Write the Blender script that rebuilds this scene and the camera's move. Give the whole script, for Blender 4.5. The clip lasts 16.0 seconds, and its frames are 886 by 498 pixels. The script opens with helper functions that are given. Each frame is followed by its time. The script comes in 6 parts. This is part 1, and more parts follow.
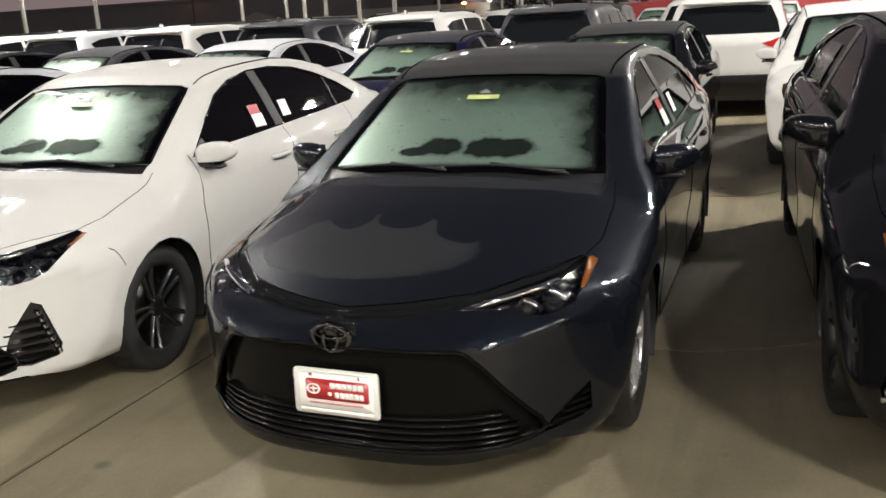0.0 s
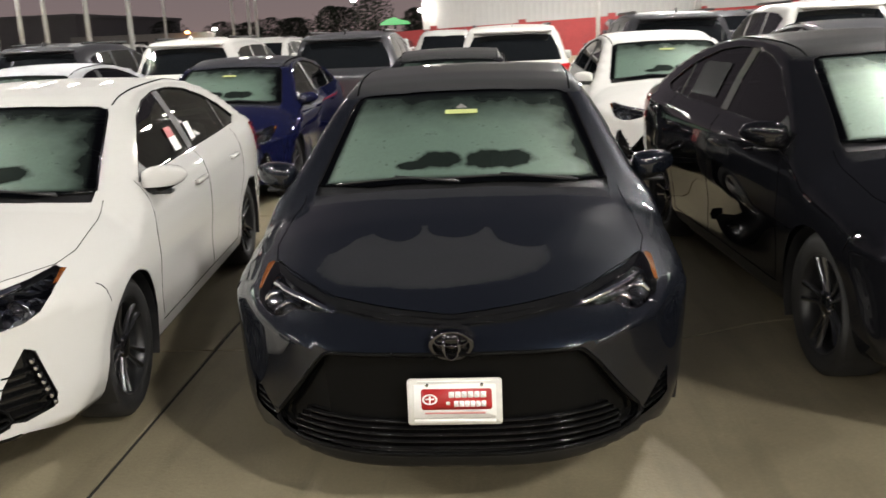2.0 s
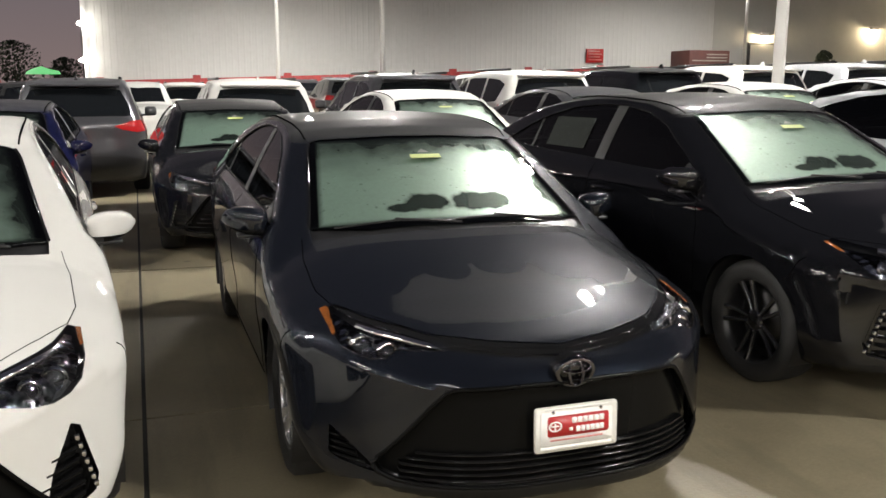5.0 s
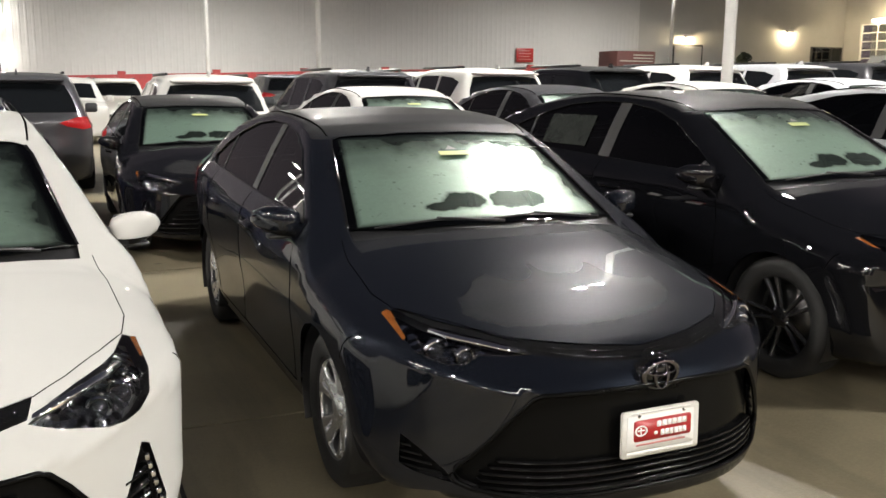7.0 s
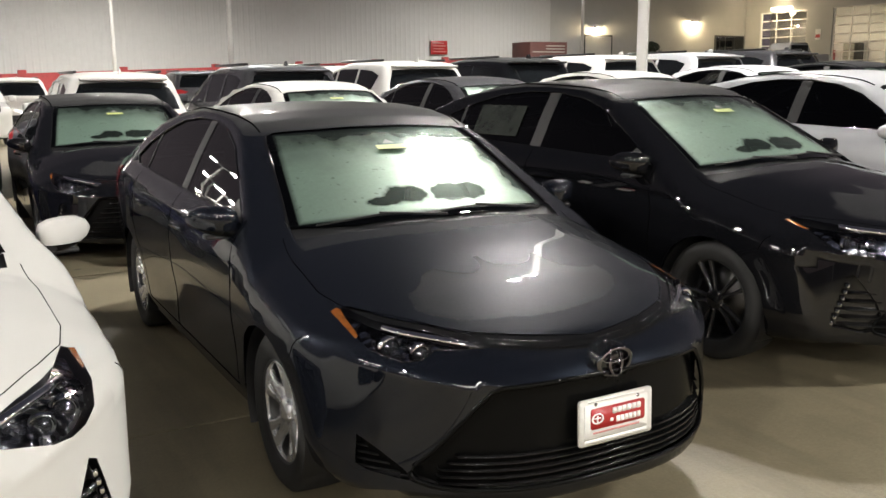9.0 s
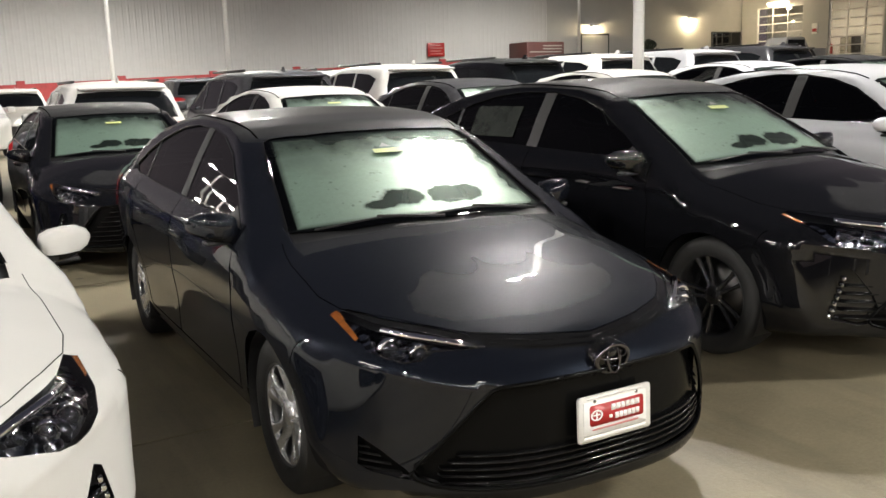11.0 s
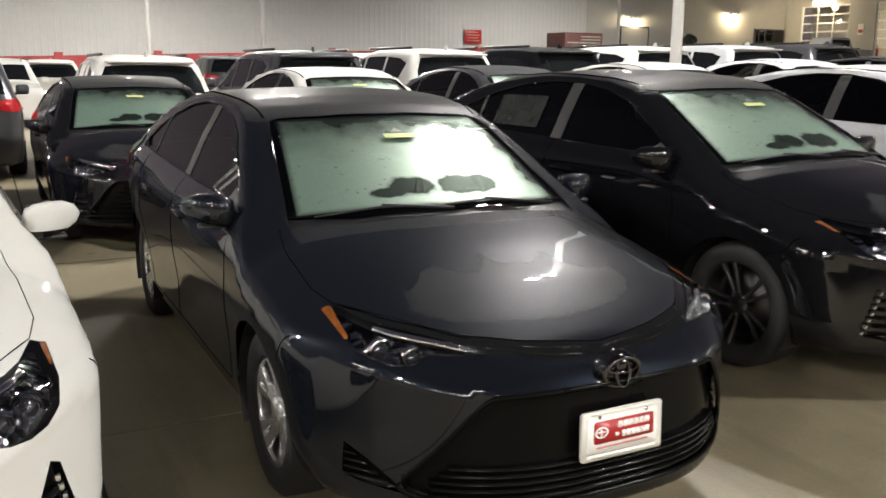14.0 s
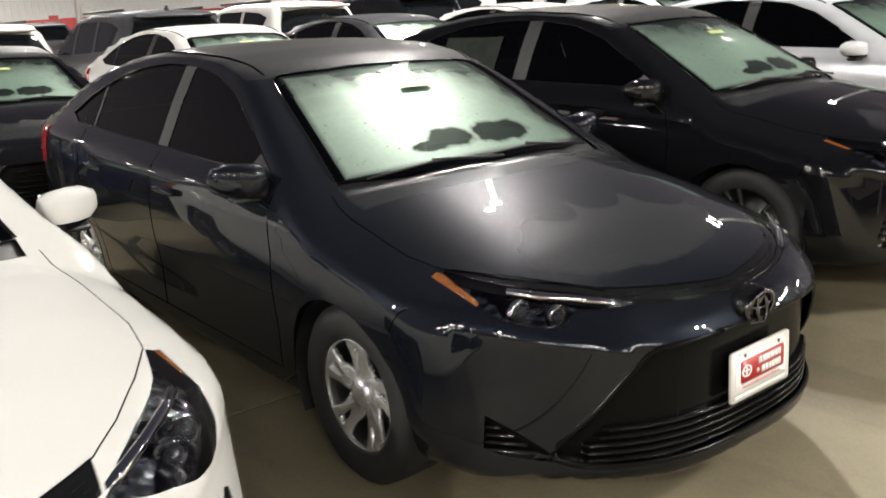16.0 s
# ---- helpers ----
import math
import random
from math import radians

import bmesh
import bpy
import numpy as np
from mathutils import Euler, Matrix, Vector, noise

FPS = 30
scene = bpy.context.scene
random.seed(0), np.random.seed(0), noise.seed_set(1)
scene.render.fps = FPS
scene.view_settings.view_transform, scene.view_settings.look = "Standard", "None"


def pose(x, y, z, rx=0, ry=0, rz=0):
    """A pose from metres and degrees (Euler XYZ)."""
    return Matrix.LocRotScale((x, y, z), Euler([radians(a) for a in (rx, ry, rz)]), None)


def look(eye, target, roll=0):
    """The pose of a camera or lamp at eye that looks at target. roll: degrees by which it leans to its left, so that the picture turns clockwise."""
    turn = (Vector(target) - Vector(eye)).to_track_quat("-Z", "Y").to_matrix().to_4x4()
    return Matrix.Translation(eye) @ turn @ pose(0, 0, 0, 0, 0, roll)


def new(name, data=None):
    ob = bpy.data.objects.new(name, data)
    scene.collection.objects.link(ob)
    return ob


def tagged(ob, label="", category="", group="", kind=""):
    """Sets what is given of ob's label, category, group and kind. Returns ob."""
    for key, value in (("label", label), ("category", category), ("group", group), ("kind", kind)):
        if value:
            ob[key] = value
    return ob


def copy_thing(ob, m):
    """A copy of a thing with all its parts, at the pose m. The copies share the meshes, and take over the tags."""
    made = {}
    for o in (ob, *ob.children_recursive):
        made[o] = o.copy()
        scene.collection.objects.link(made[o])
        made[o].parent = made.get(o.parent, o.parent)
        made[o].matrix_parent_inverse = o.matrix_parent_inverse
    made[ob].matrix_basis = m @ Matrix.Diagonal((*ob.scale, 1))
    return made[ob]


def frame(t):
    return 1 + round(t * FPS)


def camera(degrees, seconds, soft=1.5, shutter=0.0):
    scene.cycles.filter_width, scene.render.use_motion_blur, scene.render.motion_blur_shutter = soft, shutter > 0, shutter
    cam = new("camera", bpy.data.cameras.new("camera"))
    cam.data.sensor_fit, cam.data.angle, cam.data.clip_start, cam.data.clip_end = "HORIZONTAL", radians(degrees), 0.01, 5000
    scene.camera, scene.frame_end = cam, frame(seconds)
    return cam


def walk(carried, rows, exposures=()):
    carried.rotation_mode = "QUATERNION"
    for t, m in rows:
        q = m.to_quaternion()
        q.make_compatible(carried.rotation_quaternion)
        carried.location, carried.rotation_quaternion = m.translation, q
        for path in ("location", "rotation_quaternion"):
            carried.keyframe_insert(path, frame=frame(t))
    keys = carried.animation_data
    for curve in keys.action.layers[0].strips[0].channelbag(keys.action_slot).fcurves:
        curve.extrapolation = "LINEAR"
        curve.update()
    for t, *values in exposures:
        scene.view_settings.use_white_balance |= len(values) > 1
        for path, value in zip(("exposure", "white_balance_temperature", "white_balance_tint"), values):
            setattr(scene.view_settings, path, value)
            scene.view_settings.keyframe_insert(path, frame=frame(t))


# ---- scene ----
cam = camera(53.5, 16.0, shutter=0.5)
PATH = [
    (0, (1.348, -2.377, 1.647), (0.633, -0.581, 1.133), -3.1),
    (0.5, (1.035, -2.459, 1.645), (0.402, -0.628, 1.149), -2.1),
    (1, (0.727, -2.511, 1.669), (0.191, -0.653, 1.159), -3.0),
    (1.5, (0.351, -2.575, 1.668), (0.054, -0.664, 1.157), -2.4),
    (2, (0.157, -2.698, 1.637), (0.034, -0.761, 1.160), -2.4),
    (2.5, (-0.086, -2.792, 1.652), (-0.019, -0.851, 1.186), -2.2),
    (3, (-0.443, -2.68, 1.621), (-0.139, -0.76, 1.165), -3.1),
    (3.5, (-0.701, -2.754, 1.615), (-0.17, -0.888, 1.143), -2.2),
    (4, (-0.95, -2.801, 1.642), (-0.293, -0.972, 1.185), -0.5),
    (4.5, (-1.215, -2.685, 1.626), (-0.564, -0.838, 1.234), -0.6),
    (5, (-1.354, -2.556, 1.602), (-0.711, -0.698, 1.238), 0.1),
    (7.5, (-1.832, -2.211, 1.58), (-0.973, -0.441, 1.22), -0.0),
    (8, (-1.84, -2.186, 1.578), (-0.93, -0.44, 1.227), -0.7),
    (8.5, (-1.851, -2.175, 1.583), (-0.916, -0.445, 1.217), -0.9),
    (9, (-1.859, -2.165, 1.578), (-0.896, -0.454, 1.197), -0.5),
    (11.5, (-1.86, -2.204, 1.582), (-0.9, -0.487, 1.218), -1.9),
    (12, (-1.857, -2.209, 1.582), (-0.897, -0.488, 1.239), -2.0),
    (12.5, (-1.863, -2.216, 1.583), (-0.889, -0.504, 1.238), -1.9),
    (13, (-1.829, -2.191, 1.586), (-0.851, -0.486, 1.216), -1.1),
    (13.5, (-1.72, -2.173, 1.577), (-0.778, -0.452, 1.189), 0.7),
    (14, (-1.675, -2.047, 1.565), (-0.775, -0.307, 1.161), 0.5),
    (14.5, (-1.827, -1.827, 1.539), (-0.891, -0.121, 1.078), -1.7),
    (15, (-1.921, -1.608, 1.541), (-0.923, 0.054, 1.049), -1.5),
    (15.5, (-2.074, -1.457, 1.547), (-0.954, 0.133, 1.077), -1.5),
    (16, (-2.28, -1.378, 1.534), (-1.078, 0.137, 1.022), -2.7),
]
walk(cam, [(t, look(eye, target, roll)) for t, eye, target, roll in PATH], [(0, 0.08), (3.5, 0.05), (4.0, 0.14), (4.5, 0.12), (5.0, 0.06), (14.0, 0.05), (15.0, 0.22), (15.5, 0.30), (16.0, 0.24)])

# ---- world and light ----
world = bpy.data.worlds.new("night_sky")
scene.world = world
world.use_nodes = True
wt = world.node_tree
co = wt.nodes.new("ShaderNodeTexCoord")
sep = wt.nodes.new("ShaderNodeSeparateXYZ")
wt.links.new(co.outputs["Generated"], sep.inputs[0])
grad = wt.nodes.new("ShaderNodeValToRGB")
wt.links.new(sep.outputs["Z"], grad.inputs[0])
els = grad.color_ramp.elements
els[0].position, els[0].color = 0.0, (0.062, 0.046, 0.044, 1)
els[1].position, els[1].color = 0.6, (0.010, 0.010, 0.013, 1)
mid = els.new(0.12)
mid.color = (0.040, 0.034, 0.037, 1)
wt.links.new(grad.outputs[0], wt.nodes["Background"].inputs[0])
wt.nodes["Background"].inputs[1].default_value = 3.5

FLOOD = 4150.0  # watts of one flood head


def flood(x, y, z, watts, color=(1.0, 0.96, 0.905), spot=165, radius=0.17):
    d = bpy.data.lights.new("flood", "SPOT")
    d.energy, d.spot_size, d.spot_blend, d.shadow_soft_size, d.color = watts, radians(spot), 0.5, radius, color
    ob = new("flood", d)
    ob.matrix_basis = pose(x, y, z)
    return ob


# ---- materials ----
def mat(name, color, rough=0.5, metal=0.0, coat=0.0, spec=0.5):
    m = bpy.data.materials.new(name)
    m.use_nodes = True
    b = m.node_tree.nodes["Principled BSDF"]
    b.inputs["Base Color"].default_value = (*color, 1)
    b.inputs["Roughness"].default_value = rough
    b.inputs["Metallic"].default_value = metal
    b.inputs["Coat Weight"].default_value = coat
    b.inputs["Coat Roughness"].default_value = 0.03
    b.inputs["Specular IOR Level"].default_value = spec
    return m


def node(m, kind, **inputs):
    n = m.node_tree.nodes.new(kind)
    for key, value in inputs.items():
        n.inputs[key.replace("_", " ")].default_value = value
    return n


def link(m, a, b):
    m.node_tree.links.new(a, b)


def ramp(m, fac, stops):
    n = m.node_tree.nodes.new("ShaderNodeValToRGB")
    link(m, fac, n.inputs[0])
    e = n.color_ramp.elements
    while len(e) < len(stops):
        e.new(0.5)
    for el, (pos, c) in zip(e, stops):
        el.position, el.color = pos, (*c, 1) if len(c) == 3 else c
    return n.outputs[0]


def mottled(name, stops, scale, rough, bump=0.0, fine=8.0, metal=0.0, rough_var=0.1):
    """Object-space noise at two scales in colour, roughness and relief."""
    m = mat(name, stops[0][1], rough, metal)
    b = m.node_tree.nodes["Principled BSDF"]
    co = m.node_tree.nodes.new("ShaderNodeTexCoord")
    n1 = node(m, "ShaderNodeTexNoise", Scale=scale, Detail=6.0, Roughness=0.6)
    n2 = node(m, "ShaderNodeTexNoise", Scale=scale * fine, Detail=4.0, Roughness=0.7)
    for n in (n1, n2):
        link(m, co.outputs["Object"], n.inputs["Vector"])
    mix = m.node_tree.nodes.new("ShaderNodeMath")
    mix.operation = "MULTIPLY_ADD"
    mix.inputs[1].default_value, mix.inputs[2].default_value = 0.35, 0.0
    link(m, n2.outputs[0], mix.inputs[0])
    add = m.node_tree.nodes.new("ShaderNodeMath")
    add.operation = "MULTIPLY_ADD"
    add.inputs[1].default_value = 0.65
    link(m, n1.outputs[0], add.inputs[0])
    link(m, mix.outputs[0], add.inputs[2])
    link(m, ramp(m, add.outputs[0], stops), b.inputs["Base Color"])
    r = node(m, "ShaderNodeMapRange")
    r.inputs["To Min"].default_value, r.inputs["To Max"].default_value = rough - rough_var, rough + rough_var
    link(m, n1.outputs[0], r.inputs["Value"])
    link(m, r.outputs[0], b.inputs["Roughness"])
    if bump:
        bp = node(m, "ShaderNodeBump", Strength=bump, Distance=0.01)
        link(m, n2.outputs[0], bp.inputs["Height"])
        link(m, bp.outputs[0], b.inputs["Normal"])
    return m


def math_node(m, op, a, b=None, c=None, clamp=False):
    n = m.node_tree.nodes.new("ShaderNodeMath")
    n.operation, n.use_clamp = op, clamp
    for k, v in enumerate((a, b, c)):
        if v is None:
            continue
        if isinstance(v, (int, float)):
            n.inputs[k].default_value = v
        else:
            link(m, v, n.inputs[k])
    return n.outputs[0]


def oval(m, x, y, cx, cy, rx, ry, lean=0.0):
    """Positive inside an oval, falling off in units of its radius."""
    dx = math_node(m, "SUBTRACT", x, cx)
    dy = math_node(m, "SUBTRACT", y, cy)
    if lean:
        dx = math_node(m, "MULTIPLY_ADD", dy, -lean, dx)
    dx = math_node(m, "DIVIDE", dx, rx)
    dy = math_node(m, "DIVIDE", dy, ry)
    r2 = math_node(m, "MULTIPLY_ADD", dx, dx, math_node(m, "MULTIPLY", dy, dy))
    return math_node(m, "SUBTRACT", 1.0, math_node(m, "SQRT", r2))


def union(m, *f):
    out = f[0]
    for g in f[1:]:
        out = math_node(m, "MAXIMUM", out, g)
    return out


def minus(m, a, b):
    return math_node(m, "MINIMUM", a, math_node(m, "MULTIPLY", b, -1.0))


def soft_step(m, v, width):
    return math_node(m, "MULTIPLY_ADD", v, 1.0 / width, 0.5, clamp=True)


def car_paint(name, color, flake=0.0, metal=0.0, film=True, sheen=0.0, base_rough=0.28, tint=(1.0, 1.0, 1.0)):
    """Clear-coated paint with fine flake; dew lies on the roof and along the bonnet's rear edge. A pale patch painted
    on the bonnet imitates light thrown off the windshield.
    """
    m = mat(name, color, base_rough, metal, coat=1.0, spec=sheen)
    nt = m.node_tree
    b = nt.nodes["Principled BSDF"]
    b.inputs["Specular Tint"].default_value = (*tint, 1)
    b.inputs["Coat IOR"].default_value = 1.52
    co = nt.nodes.new("ShaderNodeTexCoord")
    n = node(m, "ShaderNodeTexNoise", Scale=900.0, Detail=1.0)
    link(m, co.outputs["Object"], n.inputs["Vector"])
    lo = tuple(c * (1 - flake) for c in color)
    hi = tuple(min(1, c * (1 + flake)) for c in color)
    link(m, ramp(m, n.outputs[0], [(0.4, lo), (0.6, hi)]), b.inputs["Base Color"])
    n2 = node(m, "ShaderNodeTexNoise", Scale=3.0, Detail=5.0)
    link(m, co.outputs["Object"], n2.inputs["Vector"])
    r = node(m, "ShaderNodeMapRange")
    r.inputs["To Min"].default_value, r.inputs["To Max"].default_value = 0.002, 0.012
    link(m, n2.outputs[0], r.inputs["Value"])
    link(m, r.outputs[0], b.inputs["Coat Roughness"])
    if not film:
        return m
    sx = nt.nodes.new("ShaderNodeSeparateXYZ")
    link(m, co.outputs["Object"], sx.inputs[0])
    x, y, z = sx.outputs
    ge = nt.nodes.new("ShaderNodeNewGeometry")
    sn = nt.nodes.new("ShaderNodeSeparateXYZ")
    link(m, ge.outputs["Normal"], sn.inputs[0])
    ragged = node(m, "ShaderNodeTexNoise", Scale=14.0, Detail=4.0, Roughness=0.6)
    link(m, co.outputs["Object"], ragged.inputs["Vector"])
    rag = math_node(m, "SUBTRACT", ragged.outputs[0], 0.5)
    wave = node(m, "ShaderNodeTexNoise", Scale=4.0, Detail=1.0)
    link(m, co.outputs["Object"], wave.inputs["Vector"])
    wav = math_node(m, "MULTIPLY_ADD", wave.outputs[0], 0.05, -0.025)
    xw = math_node(m, "ADD", x, math_node(m, "MULTIPLY", wav, 0.4))
    yw = math_node(m, "ADD", y, wav)
    # painted light: pale bonnet patch with dark lobes, as if reflected off the windshield
    patch = oval(m, xw, yw, -0.08, 0.45, 0.42, 0.215)
    for cx, cy, rx, ry, lean in ((-0.46, 0.66, 0.085, 0.15, 0.2), (-0.24, 0.67, 0.098, 0.125, -0.2), (0.0, 0.67, 0.115, 0.12, 0.1), (0.27, 0.66, 0.14, 0.17, 0.0)):
        patch = minus(m, patch, oval(m, xw, yw, cx, cy, rx, ry, lean))
    patch = math_node(m, "MULTIPLY_ADD", rag, 0.16, patch)
    band = math_node(m, "SUBTRACT", yw, math_node(m, "MULTIPLY_ADD", math_node(m, "MULTIPLY", x, x), 0.30, 0.94))
    band = math_node(m, "MINIMUM", band, math_node(m, "SUBTRACT", 1.30, y))
    band = math_node(m, "MINIMUM", band, math_node(m, "SUBTRACT", 0.66, math_node(m, "ABSOLUTE", x)))
    low = math_node(m, "LESS_THAN", z, 1.04)
    hood_pale = math_node(m, "MULTIPLY", union(m, soft_step(m, patch, 0.15), math_node(m, "MULTIPLY", soft_step(m, band, 0.03), 0.8)), low)
    up = soft_step(m, math_node(m, "SUBTRACT", sn.outputs[2], 0.74), 0.12)
    roof = math_node(m, "MULTIPLY", up, soft_step(m, math_node(m, "SUBTRACT", z, 1.335), 0.05))
    fleck = node(m, "ShaderNodeTexNoise", Scale=160.0, Detail=2.0)
    link(m, co.outputs["Object"], fleck.inputs["Vector"])
    dense = math_node(m, "MULTIPLY_ADD", fleck.outputs[0], 0.6, 0.38, clamp=True)
    fac = math_node(m, "MULTIPLY", union(m, math_node(m, "MULTIPLY", hood_pale, 0.44), roof), dense)
    fac = math_node(m, "MULTIPLY", fac, math_node(m, "GREATER_THAN", sn.outputs[2], 0.3))
    # one shader for the real dew and the painted bonnet reflection
    dew = node(m, "ShaderNodeBsdfPrincipled", Base_Color=(*(max(c, 0.050) for c in color), 1), Roughness=0.45)
    dew.inputs["Specular IOR Level"].default_value = 0.045
    mx = nt.nodes.new("ShaderNodeMixShader")
    link(m, fac, mx.inputs[0])
    link(m, b.outputs[0], mx.inputs[1])
    link(m, dew.outputs[0], mx.inputs[2])
    link(m, mx.outputs[0], nt.nodes["Material Output"].inputs[0])
    return m


def tinted_glass(name, tint, gloss=1.0):
    m = bpy.data.materials.new(name)
    m.use_nodes = True
    nt = m.node_tree
    nt.nodes.remove(nt.nodes["Principled BSDF"])
    tr = node(m, "ShaderNodeBsdfTransparent", Color=(*tint, 1))
    gl = node(m, "ShaderNodeBsdfGlossy", Roughness=0.015)
    fr = node(m, "ShaderNodeFresnel", IOR=1.5)
    mx = nt.nodes.new("ShaderNodeMixShader")
    link(m, fr.outputs[0], mx.inputs[0])
    link(m, tr.outputs[0], mx.inputs[1])
    link(m, gl.outputs[0], mx.inputs[2])
    link(m, mx.outputs[0], nt.nodes["Material Output"].inputs[0])
    return m


def concrete():
    """Worn lot concrete: broad tone, patches, oil spots, tyre smears and grain, laid out over the whole lot."""
    m = mat("concrete_lot", (0.22, 0.19, 0.14), 0.7)
    nt = m.node_tree
    b = nt.nodes["Principled BSDF"]
    pos = nt.nodes.new("ShaderNodeNewGeometry").outputs["Position"]
    vals = []
    for scale, detail, rough in ((0.35, 4, 0.55), (2.2, 6, 0.65), (60.0, 3, 0.7)):
        n = node(m, "ShaderNodeTexNoise", Scale=scale, Detail=float(detail), Roughness=rough)
        link(m, pos, n.inputs["Vector"])
        vals.append(n.outputs[0])
    tone = math_node(m, "MULTIPLY_ADD", vals[0], 0.45, math_node(m, "MULTIPLY_ADD", vals[1], 0.38, math_node(m, "MULTIPLY", vals[2], 0.17)))
    base = ramp(m, tone, [(0.30, (0.145, 0.120, 0.076)), (0.46, (0.206, 0.175, 0.112)), (0.56, (0.252, 0.216, 0.140)), (0.72, (0.30, 0.262, 0.180))])
    squash = node(m, "ShaderNodeMapping")
    squash.inputs["Scale"].default_value = (2.6, 0.30, 1.0)
    link(m, pos, squash.inputs["Vector"])
    streak = node(m, "ShaderNodeTexNoise", Scale=1.1, Detail=5.0, Roughness=0.6)
    link(m, squash.outputs[0], streak.inputs["Vector"])
    spots = node(m, "ShaderNodeTexVoronoi", Scale=1.6)
    link(m, pos, spots.inputs["Vector"])
    oil = ramp(m, spots.outputs["Distance"], [(0.03, (0.45, 0.45, 0.45)), (0.075, (1, 1, 1))])
    smear = ramp(m, streak.outputs[0], [(0.36, (0.72, 0.72, 0.72)), (0.50, (1, 1, 1))])
    for layer in (smear, oil):
        mx = nt.nodes.new("ShaderNodeMix")
        mx.data_type, mx.blend_type = "RGBA", "MULTIPLY"
        mx.inputs[0].default_value = 0.8
        link(m, base, mx.inputs[6])
        link(m, layer, mx.inputs[7])
        base = mx.outputs[2]
    link(m, base, b.inputs["Base Color"])
    link(m, math_node(m, "MULTIPLY_ADD", vals[1], 0.35, 0.45), b.inputs["Roughness"])
    bp = node(m, "ShaderNodeBump", Strength=0.35, Distance=0.006)
    link(m, vals[2], bp.inputs["Height"])
    link(m, bp.outputs[0], b.inputs["Normal"])
    return m


M_GREY_BLUE = car_paint("slate_metallic_paint", (0.0042, 0.0050, 0.0076), 0.35, sheen=0.050, base_rough=0.36, tint=(0.48, 0.65, 1.0))
M_WHITE = car_paint("white_paint", (0.56, 0.555, 0.53), 0.02)
M_BLACK = car_paint("black_paint", (0.0042, 0.0043, 0.0052), 0.2)
M_BLUE = car_paint("deep_blue_paint", (0.004, 0.005, 0.024), 0.3)
M_SILVER = car_paint("silver_paint", (0.52, 0.53, 0.55), 0.12, 0.3)
M_GREY = car_paint("grey_paint", (0.06, 0.06, 0.065), 0.3, 0.4)
M_RED = car_paint("red_paint", (0.25, 0.012, 0.015), 0.2)
M_TRIM = mottled("black_plastic", [(0.3, (0.008, 0.008, 0.008)), (0.7, (0.016, 0.016, 0.017))], 30, 0.35, 0.1)
M_GLOSS = mat("gloss_black", (0.007, 0.007, 0.007), 0.03)
M_GRILLE = mat("satin_black_grille", (0.0035, 0.0035, 0.0035), 0.20, spec=0.08)
M_GLASS = tinted_glass("side_glass", (0.115, 0.125, 0.122))
M_LENS = tinted_glass("lamp_lens", (0.85, 0.87, 0.9))
M_TYRE = mottled("tyre_rubber", [(0.3, (0.009, 0.009, 0.009)), (0.7, (0.018, 0.0175, 0.017))], 12, 0.75, 0.2)
M_ALLOY = mottled("silver_wheel", [(0.3, (0.58, 0.58, 0.58)), (0.7, (0.70, 0.70, 0.69))], 8, 0.26, metal=0.75, rough_var=0.06)
M_CHROME = mat("chrome", (0.75, 0.76, 0.78), 0.03, 1.0)
M_BADGE = mat("dark_chrome", (0.09, 0.09, 0.10), 0.06, 1.0)
M_SLAT = mat("slat_plastic", (0.004, 0.004, 0.004), 0.08, spec=0.22)
M_PROJECTOR = mat("projector_glass", (0.12, 0.12, 0.13), 0.04, 0.85, coat=1.0)
M_DARKPAPER = mat("grey_sensor_bezel", (0.22, 0.22, 0.21), 0.6)
M_REFLECT = mat("lamp_reflector", (0.45, 0.46, 0.50), 0.16, 1.0)
rn = node(M_REFLECT, "ShaderNodeTexVoronoi", Scale=30.0)
rc = M_REFLECT.node_tree.nodes.new("ShaderNodeTexCoord")
link(M_REFLECT, rc.outputs["Object"], rn.inputs["Vector"])
rb = node(M_REFLECT, "ShaderNodeBump", Strength=0.6, Distance=0.02)
link(M_REFLECT, rn.outputs["Distance"], rb.inputs["Height"])
link(M_REFLECT, rb.outputs[0], M_REFLECT.node_tree.nodes["Principled BSDF"].inputs["Normal"])
link(M_REFLECT, ramp(M_REFLECT, rn.outputs["Color"], [(0.32, (0.03, 0.03, 0.033)), (0.75, (0.75, 0.76, 0.80))]), M_REFLECT.node_tree.nodes["Principled BSDF"].inputs["Base Color"])
M_AMBER = mottled("amber_plastic", [(0.3, (0.11, 0.030, 0.005)), (0.7, (0.20, 0.064, 0.011))], 25, 0.16, 0.5, fine=4, rough_var=0.05)
M_REDLENS = mat("red_lens", (0.35, 0.01, 0.012), 0.1, coat=0.8)
M_PAPER = mottled("white_card", [(0.3, (0.74, 0.73, 0.70)), (0.7, (0.82, 0.81, 0.78))], 40, 0.5)
M_FRAME = mottled("plate_frame_plastic", [(0.3, (0.58, 0.57, 0.53)), (0.7, (0.68, 0.67, 0.62))], 40, 0.4)
M_LABEL = mottled("red_print", [(0.3, (0.30, 0.012, 0.012)), (0.7, (0.42, 0.02, 0.02))], 12, 0.35)
M_SHEET = mottled("sheet_behind_glass", [(0.3, (0.018, 0.021, 0.018)), (0.7, (0.036, 0.04, 0.035))], 9, 0.12, fine=60)
M_FAINTRED = mat("faint_red_print", (0.55, 0.22, 0.20), 0.5)
M_TAG = mat("yellow_green_paper", (0.44, 0.51, 0.20), 0.5)
